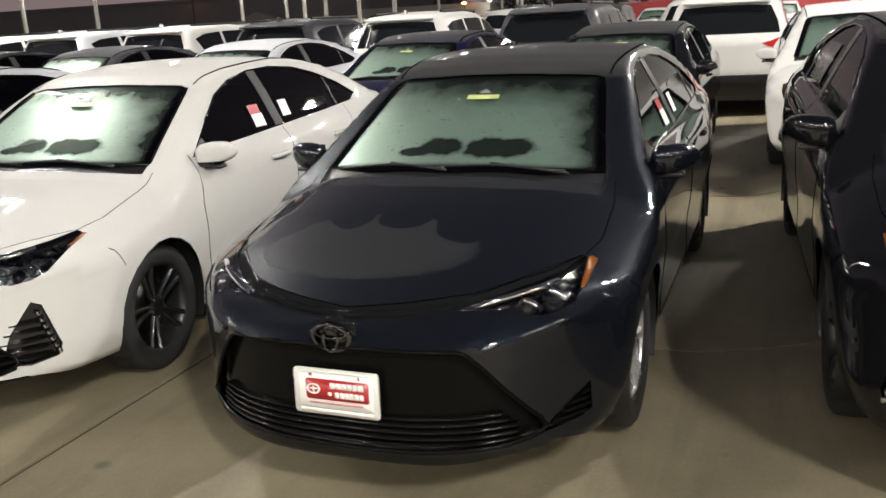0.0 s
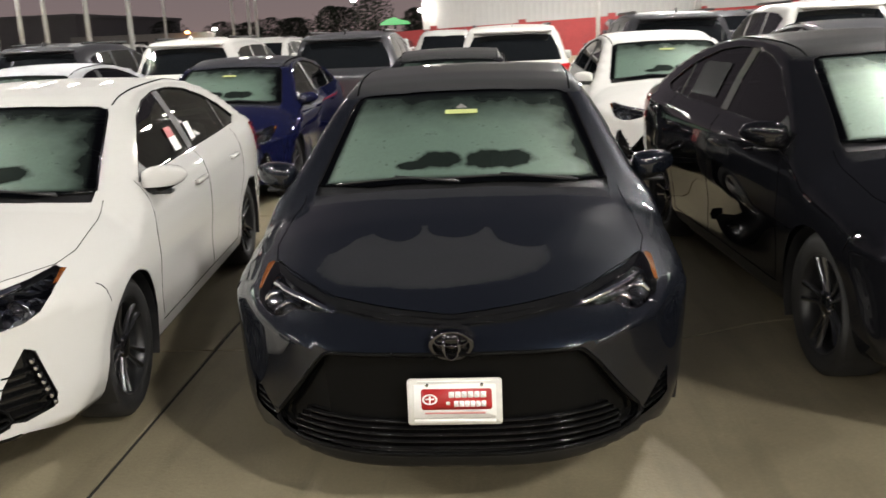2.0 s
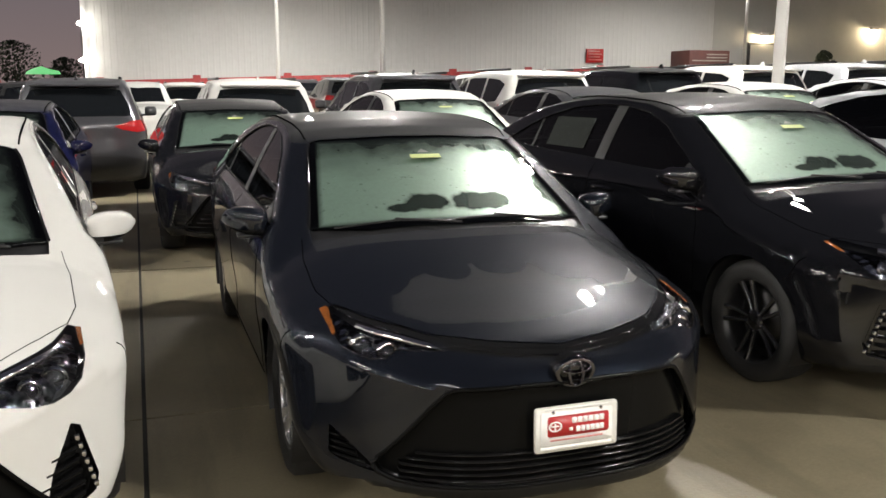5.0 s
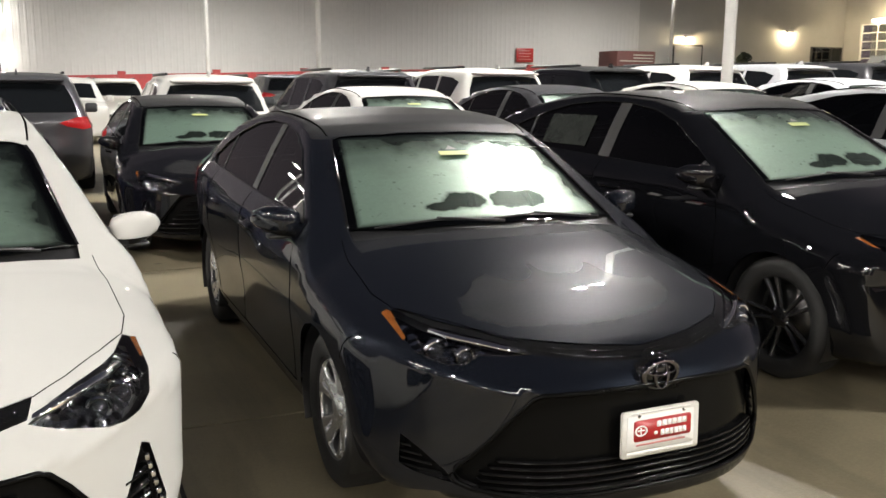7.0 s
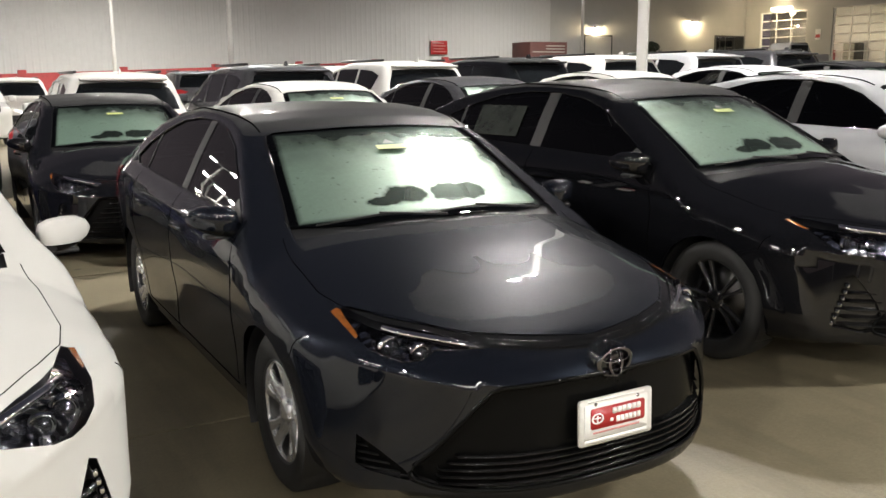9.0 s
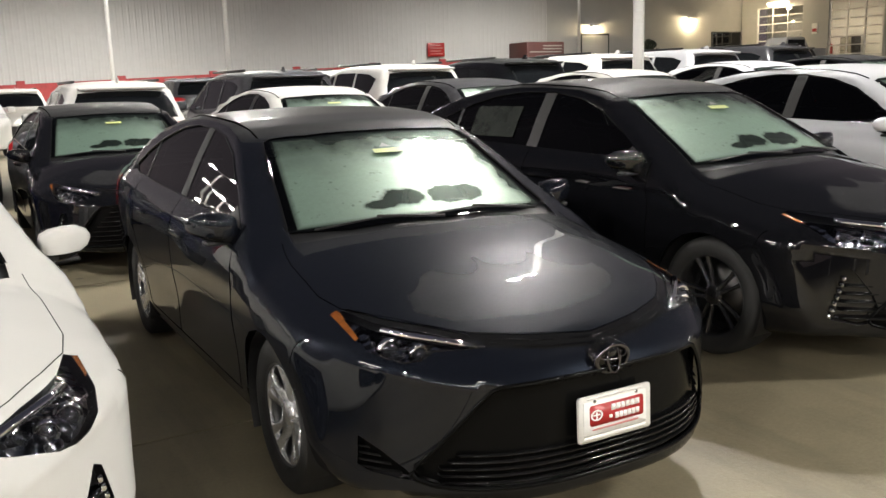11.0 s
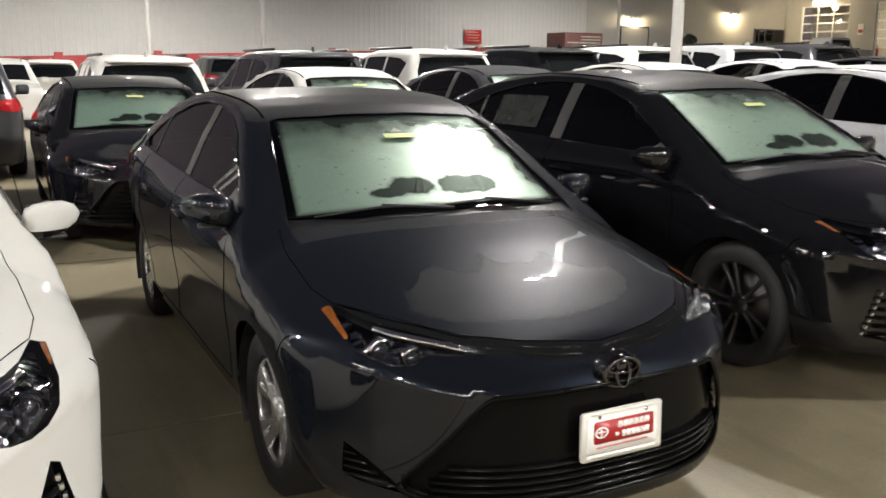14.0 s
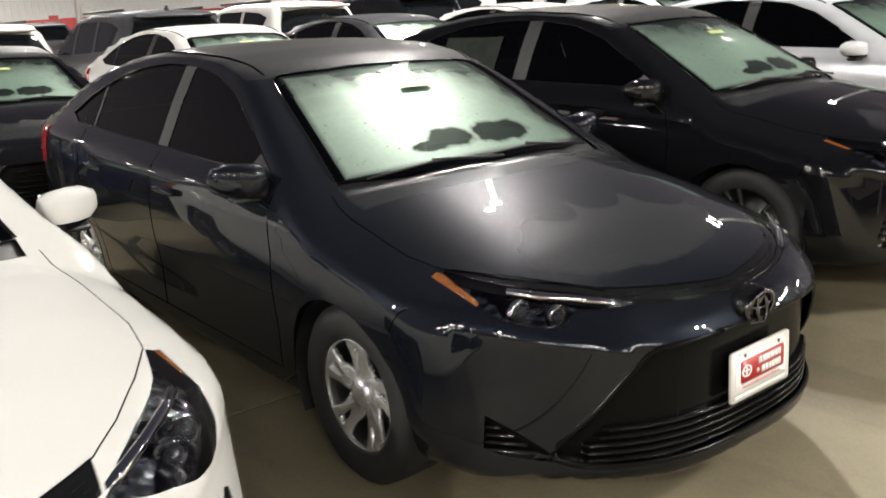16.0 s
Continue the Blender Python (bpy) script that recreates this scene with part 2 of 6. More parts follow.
M_FABRIC = mottled("dark_upholstery", [(0.3, (0.012, 0.012, 0.013)), (0.7, (0.03, 0.03, 0.032))], 20, 0.85)
M_LIP = mat("black_lip_plastic", (0.0045, 0.0045, 0.0045), 0.06, spec=0.28)
M_GAP = mat("gap_black", (0.002, 0.002, 0.002), 0.9, spec=0.0)
M_SENSOR = mat("sensor_plastic", (0.016, 0.017, 0.017), 0.9, spec=0.05)
M_GROUND = concrete()


# ---- mesh helpers ----
def part(name, bm, material, parent, label="", smooth=True):
    me = bpy.data.meshes.new(name)
    bm.normal_update()
    bm.to_mesh(me)
    bm.free()
    if smooth:
        for p in me.polygons:
            p.use_smooth = True
    if material is not None:
        for mm in material if isinstance(material, (list, tuple)) else (material,):
            me.materials.append(mm)
    ob = new(name, me)
    ob.parent = parent
    if label:
        ob["label"] = label
    return ob


def skin(name, bm, material, parent, label="", bulge=0.0):
    """A body panel, smoothed by the true slope of the car's form."""
    ob = part(name, bm, material, parent, label)
    me = ob.data
    co = np.zeros(len(me.vertices) * 3)
    me.vertices.foreach_get("co", co)
    x, y, z = co.reshape(-1, 3).T
    e = 0.0015
    g = np.stack([sedan_field(x + e, y, z, bulge) - sedan_field(x - e, y, z, bulge), sedan_field(x, y + e, z, bulge) - sedan_field(x, y - e, z, bulge), sedan_field(x, y, z + e, bulge) - sedan_field(x, y, z - e, bulge)], 1)
    g /= np.maximum(np.linalg.norm(g, axis=1), 1e-9)[:, None]
    me.normals_split_custom_set_from_vertices([tuple(v) for v in g])
    return ob


def seam(view, pts, side, bulge, r=0.0022, sink=0.0012):
    """The dark gap between two panels, along a line drawn in the side or top view."""
    line = []
    for p, q in zip(pts, pts[1:]):
        n = max(1, int(math.dist(p, q) / 0.025))
        line += [(p[0] + (q[0] - p[0]) * k / n, p[1] + (q[1] - p[1]) * k / n) for k in range(n)]
    line.append(pts[-1])
    p, q = np.array(line).T
    lo, hi = (np.full(len(p), v) for v in {"side": (0.3, 1.2), "top": (0.5, 1.6), "front": (0.75, -0.4)}[view])
    place = {"side": lambda m: (m, p, q), "top": lambda m: (p, q, m), "front": lambda m: (p, m, q)}[view]
    for _ in range(24):
        mid = (lo + hi) / 2
        within = sedan_field(*place(mid), bulge) < 0
        lo, hi = np.where(within, mid, lo), np.where(within, hi, mid)
    x, y, z = place(lo + sink if view == "front" else lo - sink)
    out = [Vector((a * side, b, c)) for a, b, c in zip(x, y, z)]
    return sweep(out, r)


def sweep(pts, r, n=6, closed=False):
    """One round bar along a line of points."""
    bm = bmesh.new()
    rings = []
    for k, p in enumerate(pts):
        q0 = pts[k - 1] if k or closed else p
        q1 = pts[(k + 1) % len(pts)] if k < len(pts) - 1 or closed else p
        d = (q1 - q0).normalized()
        u = d.orthogonal() if abs(d.z) > 0.95 else d.cross(Vector((0, 0, 1))).normalized()
        w = d.cross(u)
        rings.append([bm.verts.new(p + (u * math.cos(2 * math.pi * i / n) + w * math.sin(2 * math.pi * i / n)) * r) for i in range(n)])
    pairs = list(zip(rings, rings[1:])) + ([(rings[-1], rings[0])] if closed else [])
    for r0, r1 in pairs:
        for i in range(n):
            bm.faces.new((r0[i], r0[(i + 1) % n], r1[(i + 1) % n], r1[i]))
    if not closed:
        bm.faces.new(rings[0])
        bm.faces.new(rings[-1])
    bmesh.ops.recalc_face_normals(bm, faces=bm.faces)
    return bm


def rounded(poly, times=1):
    """The polygon with its corners cut smooth."""
    for _ in range(times):
        out = []
        for p, q in zip(poly, poly[1:] + poly[:1]):
            out += [(p[0] * 0.75 + q[0] * 0.25, p[1] * 0.75 + q[1] * 0.25), (p[0] * 0.25 + q[0] * 0.75, p[1] * 0.25 + q[1] * 0.75)]
        poly = out
    return poly


def empty(name, label, category, group="", kind=""):
    e = new(name)
    return tagged(e, label, category, group, kind)


def add_box(bm, x0, x1, y0, y1, z0, z1, bevel=0.0, m=None):
    vs = [bm.verts.new((x, y, z)) for x in (x0, x1) for y in (y0, y1) for z in (z0, z1)]
    fs = [bm.faces.new([vs[i] for i in f]) for f in ((0, 1, 3, 2), (4, 6, 7, 5), (0, 4, 5, 1), (2, 3, 7, 6), (0, 2, 6, 4), (1, 5, 7, 3))]
    if m is not None:
        bmesh.ops.transform(bm, matrix=m, verts=vs)
    if bevel:
        es = list({e for f in fs for e in f.edges})
        bmesh.ops.bevel(bm, geom=es, offset=bevel, segments=2, affect="EDGES", profile=0.5)
    return bm


def box(*a, **k):
    return add_box(bmesh.new(), *a, **k)


def add_tube(bm, p, q, r0, r1=None, n=16, caps=True):
    p, q = Vector(p), Vector(q)
    m = Matrix.Translation((p + q) / 2) @ (q - p).to_track_quat("Z", "Y").to_matrix().to_4x4()
    bmesh.ops.create_cone(bm, cap_ends=caps, segments=n, radius1=r0, radius2=r0 if r1 is None else r1, depth=(q - p).length, matrix=m)
    return bm


def tube(*a, **k):
    return add_tube(bmesh.new(), *a, **k)


def lathe(profile, n=40, axis="x"):
    """Revolve (offset along axis, radius) pairs."""
    bm = bmesh.new()
    rings = []
    for a, r in profile:
        ring = []
        for i in range(n):
            t = 2 * math.pi * i / n
            ring.append(bm.verts.new((a, r * math.cos(t), r * math.sin(t))))
        rings.append(ring)
    for r0, r1 in zip(rings, rings[1:]):
        for i in range(n):
            bm.faces.new((r0[i], r0[(i + 1) % n], r1[(i + 1) % n], r1[i]))
    return bm


def smooth_table(xs, ys, width, lo, hi, n=400):
    """A smooth curve through a short table."""
    g = np.linspace(lo, hi, n)
    v = np.interp(g, xs, ys)
    k = max(1, int(width / (hi - lo) * n))
    w = np.hanning(2 * k + 1)
    w /= w.sum()
    v = np.convolve(np.pad(v, k, mode="edge"), w, mode="valid")
    return lambda q: np.interp(q, g, v)


def smax(a, b, k):
    h = np.clip(0.5 + 0.5 * (a - b) / k, 0, 1)
    return b + (a - b) * h + k * h * (1 - h)


# ---- car bodies ----
def shell(f, y0, y1, zc, ns, nf, na):
    """Grid of the surface f = 0 seen from an axis inside the car, fanned round both ends. Right half and mirror share the middle."""
    half = np.linspace(-math.pi / 2, math.pi / 2, na)
    rays = []
    for i in range(nf):
        rays.append((y0, -math.pi / 2 * (1 - i / nf) ** 1.0))
    for i in range(ns + 1):
        rays.append((y0 + (y1 - y0) * i / ns, 0.0))
    for i in range(1, nf + 1):
        rays.append((y1, math.pi / 2 * i / nf))
    oy = np.array([r[0] for r in rays])[:, None] * np.ones(na)
    tilt = np.array([r[1] for r in rays])[:, None] * np.ones(na)
    ang = half[None, :] * np.ones_like(oy)
    dx, dy, dz = np.cos(tilt) * np.cos(ang), np.sin(tilt), np.cos(tilt) * np.sin(ang)
    lo, hi = np.zeros_like(oy), np.full_like(oy, 3.0)
    for _ in range(40):
        mid = (lo + hi) / 2
        inside = f(dx * mid, oy + dy * mid, zc + dz * mid) < 0
        lo, hi = np.where(inside, mid, lo), np.where(inside, hi, mid)
    x, y, z = dx * lo, oy + dy * lo, zc + dz * lo
    bm = bmesh.new()
    rows = []
    for i in range(len(rays)):
        row = [bm.verts.new((x[i, j], y[i, j], z[i, j])) for j in range(na)]
        left = [row[0]] + [bm.verts.new((-x[i, j], y[i, j], z[i, j])) for j in range(1, na - 1)] + [row[-1]]
        rows.append((row, left))
    for (r0, l0), (r1, l1) in zip(rows, rows[1:]):
        for j in range(na - 1):
            bm.faces.new((r0[j], r0[j + 1], r1[j + 1], r1[j]))
            bm.faces.new((l0[j], l1[j], l1[j + 1], l0[j + 1]))
    bmesh.ops.remove_doubles(bm, verts=bm.verts, dist=0.0004)
    bmesh.ops.recalc_face_normals(bm, faces=bm.faces)
    return bm


def inside(poly, a, b):
    odd = False
    for (a0, b0), (a1, b1) in zip(poly, poly[1:] + poly[:1]):
        if (b0 > b) != (b1 > b) and a < (a1 - a0) * (b - b0) / (b1 - b0) + a0:
            odd = not odd
    return odd


PLANES = {"side": (1, 2), "front": (0, 2), "top": (0, 1)}


def carve(bm, view, poly, keep, mark, layer):
    """Cut the outline of poly (in the side, front or top view) into the unmarked faces that keep() accepts, and mark the faces inside it."""
    ia, ib = PLANES[view]
    amin, amax = min(p[0] for p in poly), max(p[0] for p in poly)
    bmin, bmax = min(p[1] for p in poly), max(p[1] for p in poly)

    def near(grow):
        out = []
        for fc in bm.faces:
            if not fc[layer]:
                c = fc.calc_center_median()
                if amin - grow < c[ia] < amax + grow and bmin - grow < c[ib] < bmax + grow and keep(c, fc.normal):
                    out.append(fc)
        return out

    pool = near(0.06)
    for (a0, b0), (a1, b1) in zip(poly, poly[1:] + poly[:1]):
        co, no = [0, 0, 0], [0, 0, 0]
        co[ia], co[ib] = a0, b0
        no[ia], no[ib] = b1 - b0, a0 - a1
        da, db = min(a0, a1) - 0.004, max(a0, a1) + 0.004
        ea, eb = min(b0, b1) - 0.004, max(b0, b1) + 0.004
        fs = []
        for fc in pool:
            c = [v.co for v in fc.verts]
            if max(v[ia] for v in c) > da and min(v[ia] for v in c) < db and max(v[ib] for v in c) > ea and min(v[ib] for v in c) < eb:
                fs.append(fc)
        geom = list({e for fc in fs for e in fc.edges} | {v for fc in fs for v in fc.verts}) + fs
        got = bmesh.ops.bisect_plane(bm, geom=geom, dist=0.00005, plane_co=co, plane_no=no)
        pool = list(set(pool) | {g for g in got["geom"] if isinstance(g, bmesh.types.BMFace)})
    for fc in near(0.01):
        c = fc.calc_center_median()
        if inside(poly, c[ia], c[ib]):
            fc[layer] = mark


def take(bm, layer, marks, shrink=0.0, rim=0.0, shift=(0, 0, 0)):
    """A new bmesh of the faces with those marks; shrink pulls it inwards, rim rolls its edge in as a panel gap."""
    out = bmesh.new()
    made = {}
    for fc in bm.faces:
        if fc[layer] in marks:
            vs = []
            for v in fc.verts:
                if v not in made:
                    made[v] = out.verts.new(v.co - v.normal * shrink + Vector(shift))
                vs.append(made[v])
            out.faces.new(vs)
    out.normal_update()
    if rim:
        bmesh.ops.remove_doubles(out, verts=out.verts, dist=0.004)
        bmesh.ops.dissolve_degenerate(out, edges=out.edges, dist=0.001)
        out.normal_update()
        bmesh.ops.inset_region(out, faces=out.faces[:], thickness=rim, use_even_offset=False, use_boundary=True)
        out.normal_update()
        for v in out.verts:
            if v.is_boundary:
                v.co -= v.normal * rim * 1.3
    return out


def walls_in(bm, depth):
    """Give an open patch a side wall that runs inwards, as the thickness of its edge."""
    bm.normal_update()
    es = [e for e in bm.edges if e.is_boundary]
    nrm = {tuple(v.co): v.normal.copy() for e in es for v in e.verts}
    got = bmesh.ops.extrude_edge_only(bm, edges=es)
    new_v = [g for g in got["geom"] if isinstance(g, bmesh.types.BMVert)]
    for v in new_v:
        v.co -= nrm[tuple(v.co)] * depth
    return bm


def mirrored(poly):
    return [(-a, b) for a, b in poly]


def arc(cy, cz, r, n=22, a0=0.0, a1=2 * math.pi):
    return [(cy + r * math.cos(a0 + (a1 - a0) * i / n), cz + r * math.sin(a0 + (a1 - a0) * i / n)) for i in range(n)]


# The compact sedan: y runs from the nose to the tail, x across, z up.
HOOD_TOP = smooth_table([-0.5, 0.0, 0.12, 0.25, 0.45, 0.75, 1.0, 1.16, 1.3], [0.50, 0.66, 0.735, 0.785, 0.85, 0.925, 0.975, 1.00, 1.02], 0.06, -0.5, 1.5)
CABIN_TOP = smooth_table([0.6, 1.10, 1.30, 1.72, 1.95, 2.15, 2.5, 2.8, 3.15, 3.45, 3.75, 4.12, 4.3, 4.6, 5.0],
                         [0.70, 0.98, 1.085, 1.30, 1.395, 1.430, 1.455, 1.455, 1.425, 1.370, 1.275, 1.125, 1.105, 1.08, 1.0], 0.07, 0.5, 5.0)
SIDE_W = smooth_table([0.0, 0.17, 0.22, 0.30, 0.45, 0.62, 0.76, 0.86, 0.93, 0.97, 1.01, 1.20, 1.45, 1.6],
                      [0.70, 0.79, 0.84, 0.862, 0.872, 0.886, 0.888, 0.880, 0.858, 0.825, 0.793, 0.700, 0.555, 0.46], 0.02, 0.0, 1.6)


def sedan_field(x, y, z, bulge=0.0):
    ax = np.abs(x)
    yy = y - 0.24 * ax**2
    top = smax(HOOD_TOP(y) - 0.10 * ax**2 - 0.17 * ax**4, CABIN_TOP(yy) - 0.075 * ax**2, 0.012)
    belt = 0.028 * (y - 1.9)
    w = SIDE_W(z - np.where(z > 0.75, belt, 0))
    w = w - 0.10 * np.clip((y - 3.5) / 1.15, 0, 1) ** 2 - 0.03 * np.clip((1.0 - y) / 1.0, 0, 1.2) ** 2
    w = w + 0.014 * np.exp(-(((y - 0.96) / 0.42) ** 2)) * np.exp(-(((z - 0.62) / 0.14) ** 2))
    w = w + 0.012 * np.exp(-(((y - 3.66) / 0.45) ** 2)) * np.exp(-(((z - 0.66) / 0.15) ** 2))
    w = w - 0.012 * np.exp(-(((y - 2.3) / 0.75) ** 2)) * np.exp(-(((z - 0.50) / 0.13) ** 2))
    w = w - 0.045 * np.clip((0.36 - z) / 0.17, 0, 1) * np.clip((0.85 - y) / 0.4, 0, 1)
    front = 0.60 * (ax / 0.885) ** 3.0 + 0.75 * np.clip(z - 0.615 - 0.05 * np.clip((ax - 0.38) / 0.35, 0, 1), 0, 1) + 0.10 * np.clip(0.30 - z, 0, 1) - 0.02
    front = front - bulge * np.clip((0.62 - z) / 0.25, 0, 1) * np.clip(ax / 0.885, 0, 1) ** 2
    rear = 4.65 - 0.30 * (ax / 0.885) ** 3.0 - 0.12 * np.clip(z - 0.75, 0, 1) - 0.5 * np.clip(0.42 - z, 0, 1)
    f = smax(ax - w, z - top, 0.045)
    f = smax(f, front - y, 0.06)
    f = smax(f, y - rear, 0.09)
    return smax(f, 0.165 + 0.045 * np.clip((0.8 - y) / 0.5, 0, 1) + 0.025 * np.clip((0.6 - y) / 0.4, 0, 1) * np.clip((ax - 0.35) / 0.4, 0, 1) - z, 0.03)


WINDOW_SIDE = [(1.47, 1.00), (1.72, 1.145), (1.95, 1.265), (2.18, 1.335), (2.45, 1.372), (2.75, 1.378), (3.05, 1.352), (3.32, 1.292), (3.58, 1.205), (3.80, 1.105), (3.68, 1.066), (3.2, 1.048), (2.6, 1.030), (2.0, 1.012)]
HEADLIGHT = [(0.395, 0.722), (0.46, 0.742), (0.53, 0.757), (0.61, 0.769), (0.66, 0.779), (0.706, 0.796), (0.745, 0.781), (0.740, 0.746), (0.722, 0.711), (0.69, 0.698), (0.65, 0.687), (0.60, 0.695), (0.555, 0.720), (0.48, 0.720)]
AMBER = [(0.716, 0.791), (0.722, 0.793), (0.747, 0.782), (0.742, 0.748), (0.739, 0.732), (0.727, 0.736), (0.724, 0.765)]
EYELID = [(0.40, 0.734), (0.42, 0.752), (0.51, 0.771), (0.617, 0.786), (0.68, 0.799), (0.706, 0.796), (0.66, 0.779), (0.61, 0.769), (0.53, 0.757), (0.46, 0.742)]
SPORT_LAMP = [(0.40, 0.715), (0.46, 0.742), (0.53, 0.757), (0.61, 0.769), (0.66, 0.779), (0.706, 0.796), (0.747, 0.780), (0.754, 0.730), (0.738, 0.680), (0.70, 0.655), (0.655, 0.648), (0.60, 0.657), (0.54, 0.675), (0.47, 0.692)]
GRILLE = [(-0.395, 0.622), (0.395, 0.622), (0.45, 0.598), (0.585, 0.41), (0.655, 0.325), (0.63, 0.285), (0.50, 0.268), (-0.50, 0.268), (-0.63, 0.285), (-0.655, 0.325), (-0.585, 0.41), (-0.45, 0.598)]


def nose_y(x, z, bulge=0.0):
    """The front face of the sedan."""
    return 0.60 * (abs(x) / 0.885) ** 3 + 0.75 * max(0.0, z - 0.615 - 0.05 * min(1.0, max(0.0, (abs(x) - 0.38) / 0.35))) + 0.10 * max(0.0, 0.30 - z) - 0.02 - bulge * min(1.0, max(0.0, (0.62 - z) / 0.25)) * min(1.0, abs(x) / 0.885) ** 2


def bar(x0, x1, z, h, depth, inset, side=1, n=14, bulge=0.0):
    """A horizontal slat that follows the nose, h high and depth deep."""
    bm = bmesh.new()
    prev = None
    for k in range(n + 1):
        x = x0 + (x1 - x0) * k / n
        y = nose_y(x, z, bulge) + inset
        x *= side
        ring = [bm.verts.new(v) for v in ((x, y, z - h / 2), (x, y - 0.002, z), (x, y + 0.003, z + h / 2), (x, y + depth, z + h / 2), (x, y + depth, z - h / 2))]
        if prev:
            for u in range(5):
                bm.faces.new((prev[u], prev[(u + 1) % 5], ring[(u + 1) % 5], ring[u]))
        prev = ring
    bmesh.ops.recalc_face_normals(bm, faces=bm.faces)
    return bm


def rounded_rect(bm, cx, cz, w, h, r, y0, y1, n=6):
    """A rounded plate facing -y."""
    ring = []
    for qx, qz, a0 in ((1, 1, 0), (-1, 1, 90), (-1, -1, 180), (1, -1, 270)):
        for k in range(n + 1):
            a = radians(a0 + 90 * k / n)
            ring.append((cx + qx * (w / 2 - r) + r * math.cos(a), cz + qz * (h / 2 - r) + r * math.sin(a)))
    f = [bm.verts.new((x, y0, z)) for x, z in ring]
    b = [bm.verts.new((x, y1, z)) for x, z in ring]
    bm.faces.new(f)
    bm.faces.new(b[::-1])
    for i in range(len(f)):
        j = (i + 1) % len(f)
        bm.faces.new((f[i], f[j], b[j], b[i]))
    bmesh.ops.recalc_face_normals(bm, faces=bm.faces)
    return bm


def licence_plate(car):
    """A dealer plate: white frame, red label with a pale oval and bars for the brand's lettering."""
    p = new("dealer_plate")
    p.parent = car
    p.matrix_basis = pose(0.005, -0.019, 0.462, -2, 0, 0)
    p["label"] = "white framed dealer plate with a red label"
    part("bracket", rounded_rect(bmesh.new(), 0, 0, 0.20, 0.11, 0.01, 0.004, 0.05), M_TRIM, p)
    part("plate_frame", rounded_rect(bmesh.new(), 0, 0, 0.311, 0.159, 0.012, -0.006, 0.004), M_FRAME, p)
    part("plate_sheet", rounded_rect(bmesh.new(), 0, 0.003, 0.272, 0.116, 0.006, -0.0075, -0.005), M_PAPER, p)
    part("red_label", rounded_rect(bmesh.new(), 0.006, 0.010, 0.232, 0.072, 0.010, -0.009, -0.007), M_LABEL, p, "red printed label")
    oval_ring = lathe([(0.0, 0.022), (0.0015, 0.022), (0.0015, 0.016), (0.0, 0.016)], 24)
    bmesh.ops.transform(oval_ring, matrix=Matrix.Translation((-0.082, -0.0095, 0.010)) @ Matrix.Rotation(radians(-90), 4, "Z") @ Matrix.Diagonal((1, 1.15, 0.85, 1)), verts=oval_ring.verts)
    part("oval_mark", oval_ring, M_PAPER, p)
    for cx, cz, w, h in ((0.042, 0.026, 0.125, 0.021), (0.050, -0.006, 0.108, 0.021)):
        for k in range(6):
            part("lettering_bar", rounded_rect(bmesh.new(), cx + (k - 2.5) * w / 6, cz, w / 6 * (0.84 + 0.06 * (k % 2)), h, 0.003, -0.0102, -0.009), M_PAPER, p)
    part("lettering_bar", rounded_rect(bmesh.new(), -0.022, -0.004, 0.014, 0.012, 0.004, -0.0102, -0.009), M_PAPER, p)
    part("oval_bar", rounded_rect(bmesh.new(), -0.082, 0.011, 0.030, 0.005, 0.002, -0.0102, -0.009), M_PAPER, p)
    part("oval_bar", rounded_rect(bmesh.new(), -0.082, 0.008, 0.006, 0.026, 0.002, -0.0101, -0.009), M_PAPER, p)
    part("address_bar", rounded_rect(bmesh.new(), 0.0, -0.0385, 0.20, 0.006, 0.002, -0.0085, -0.0072), M_FAINTRED, p)
    part("frame_lettering_bar", rounded_rect(bmesh.new(), 0.0, -0.066, 0.27, 0.012, 0.003, -0.0075, -0.006), M_PAPER, p)
    part("frame_lettering_bar", rounded_rect(bmesh.new(), 0.0, 0.070, 0.24, 0.006, 0.002, -0.0075, -0.006), M_PAPER, p)
    for x in (-0.09, 0.09):
        part("screw", tube((x, -0.011, 0.060), (x, -0.006, 0.060), 0.006, n=10), M_CHROME, p)


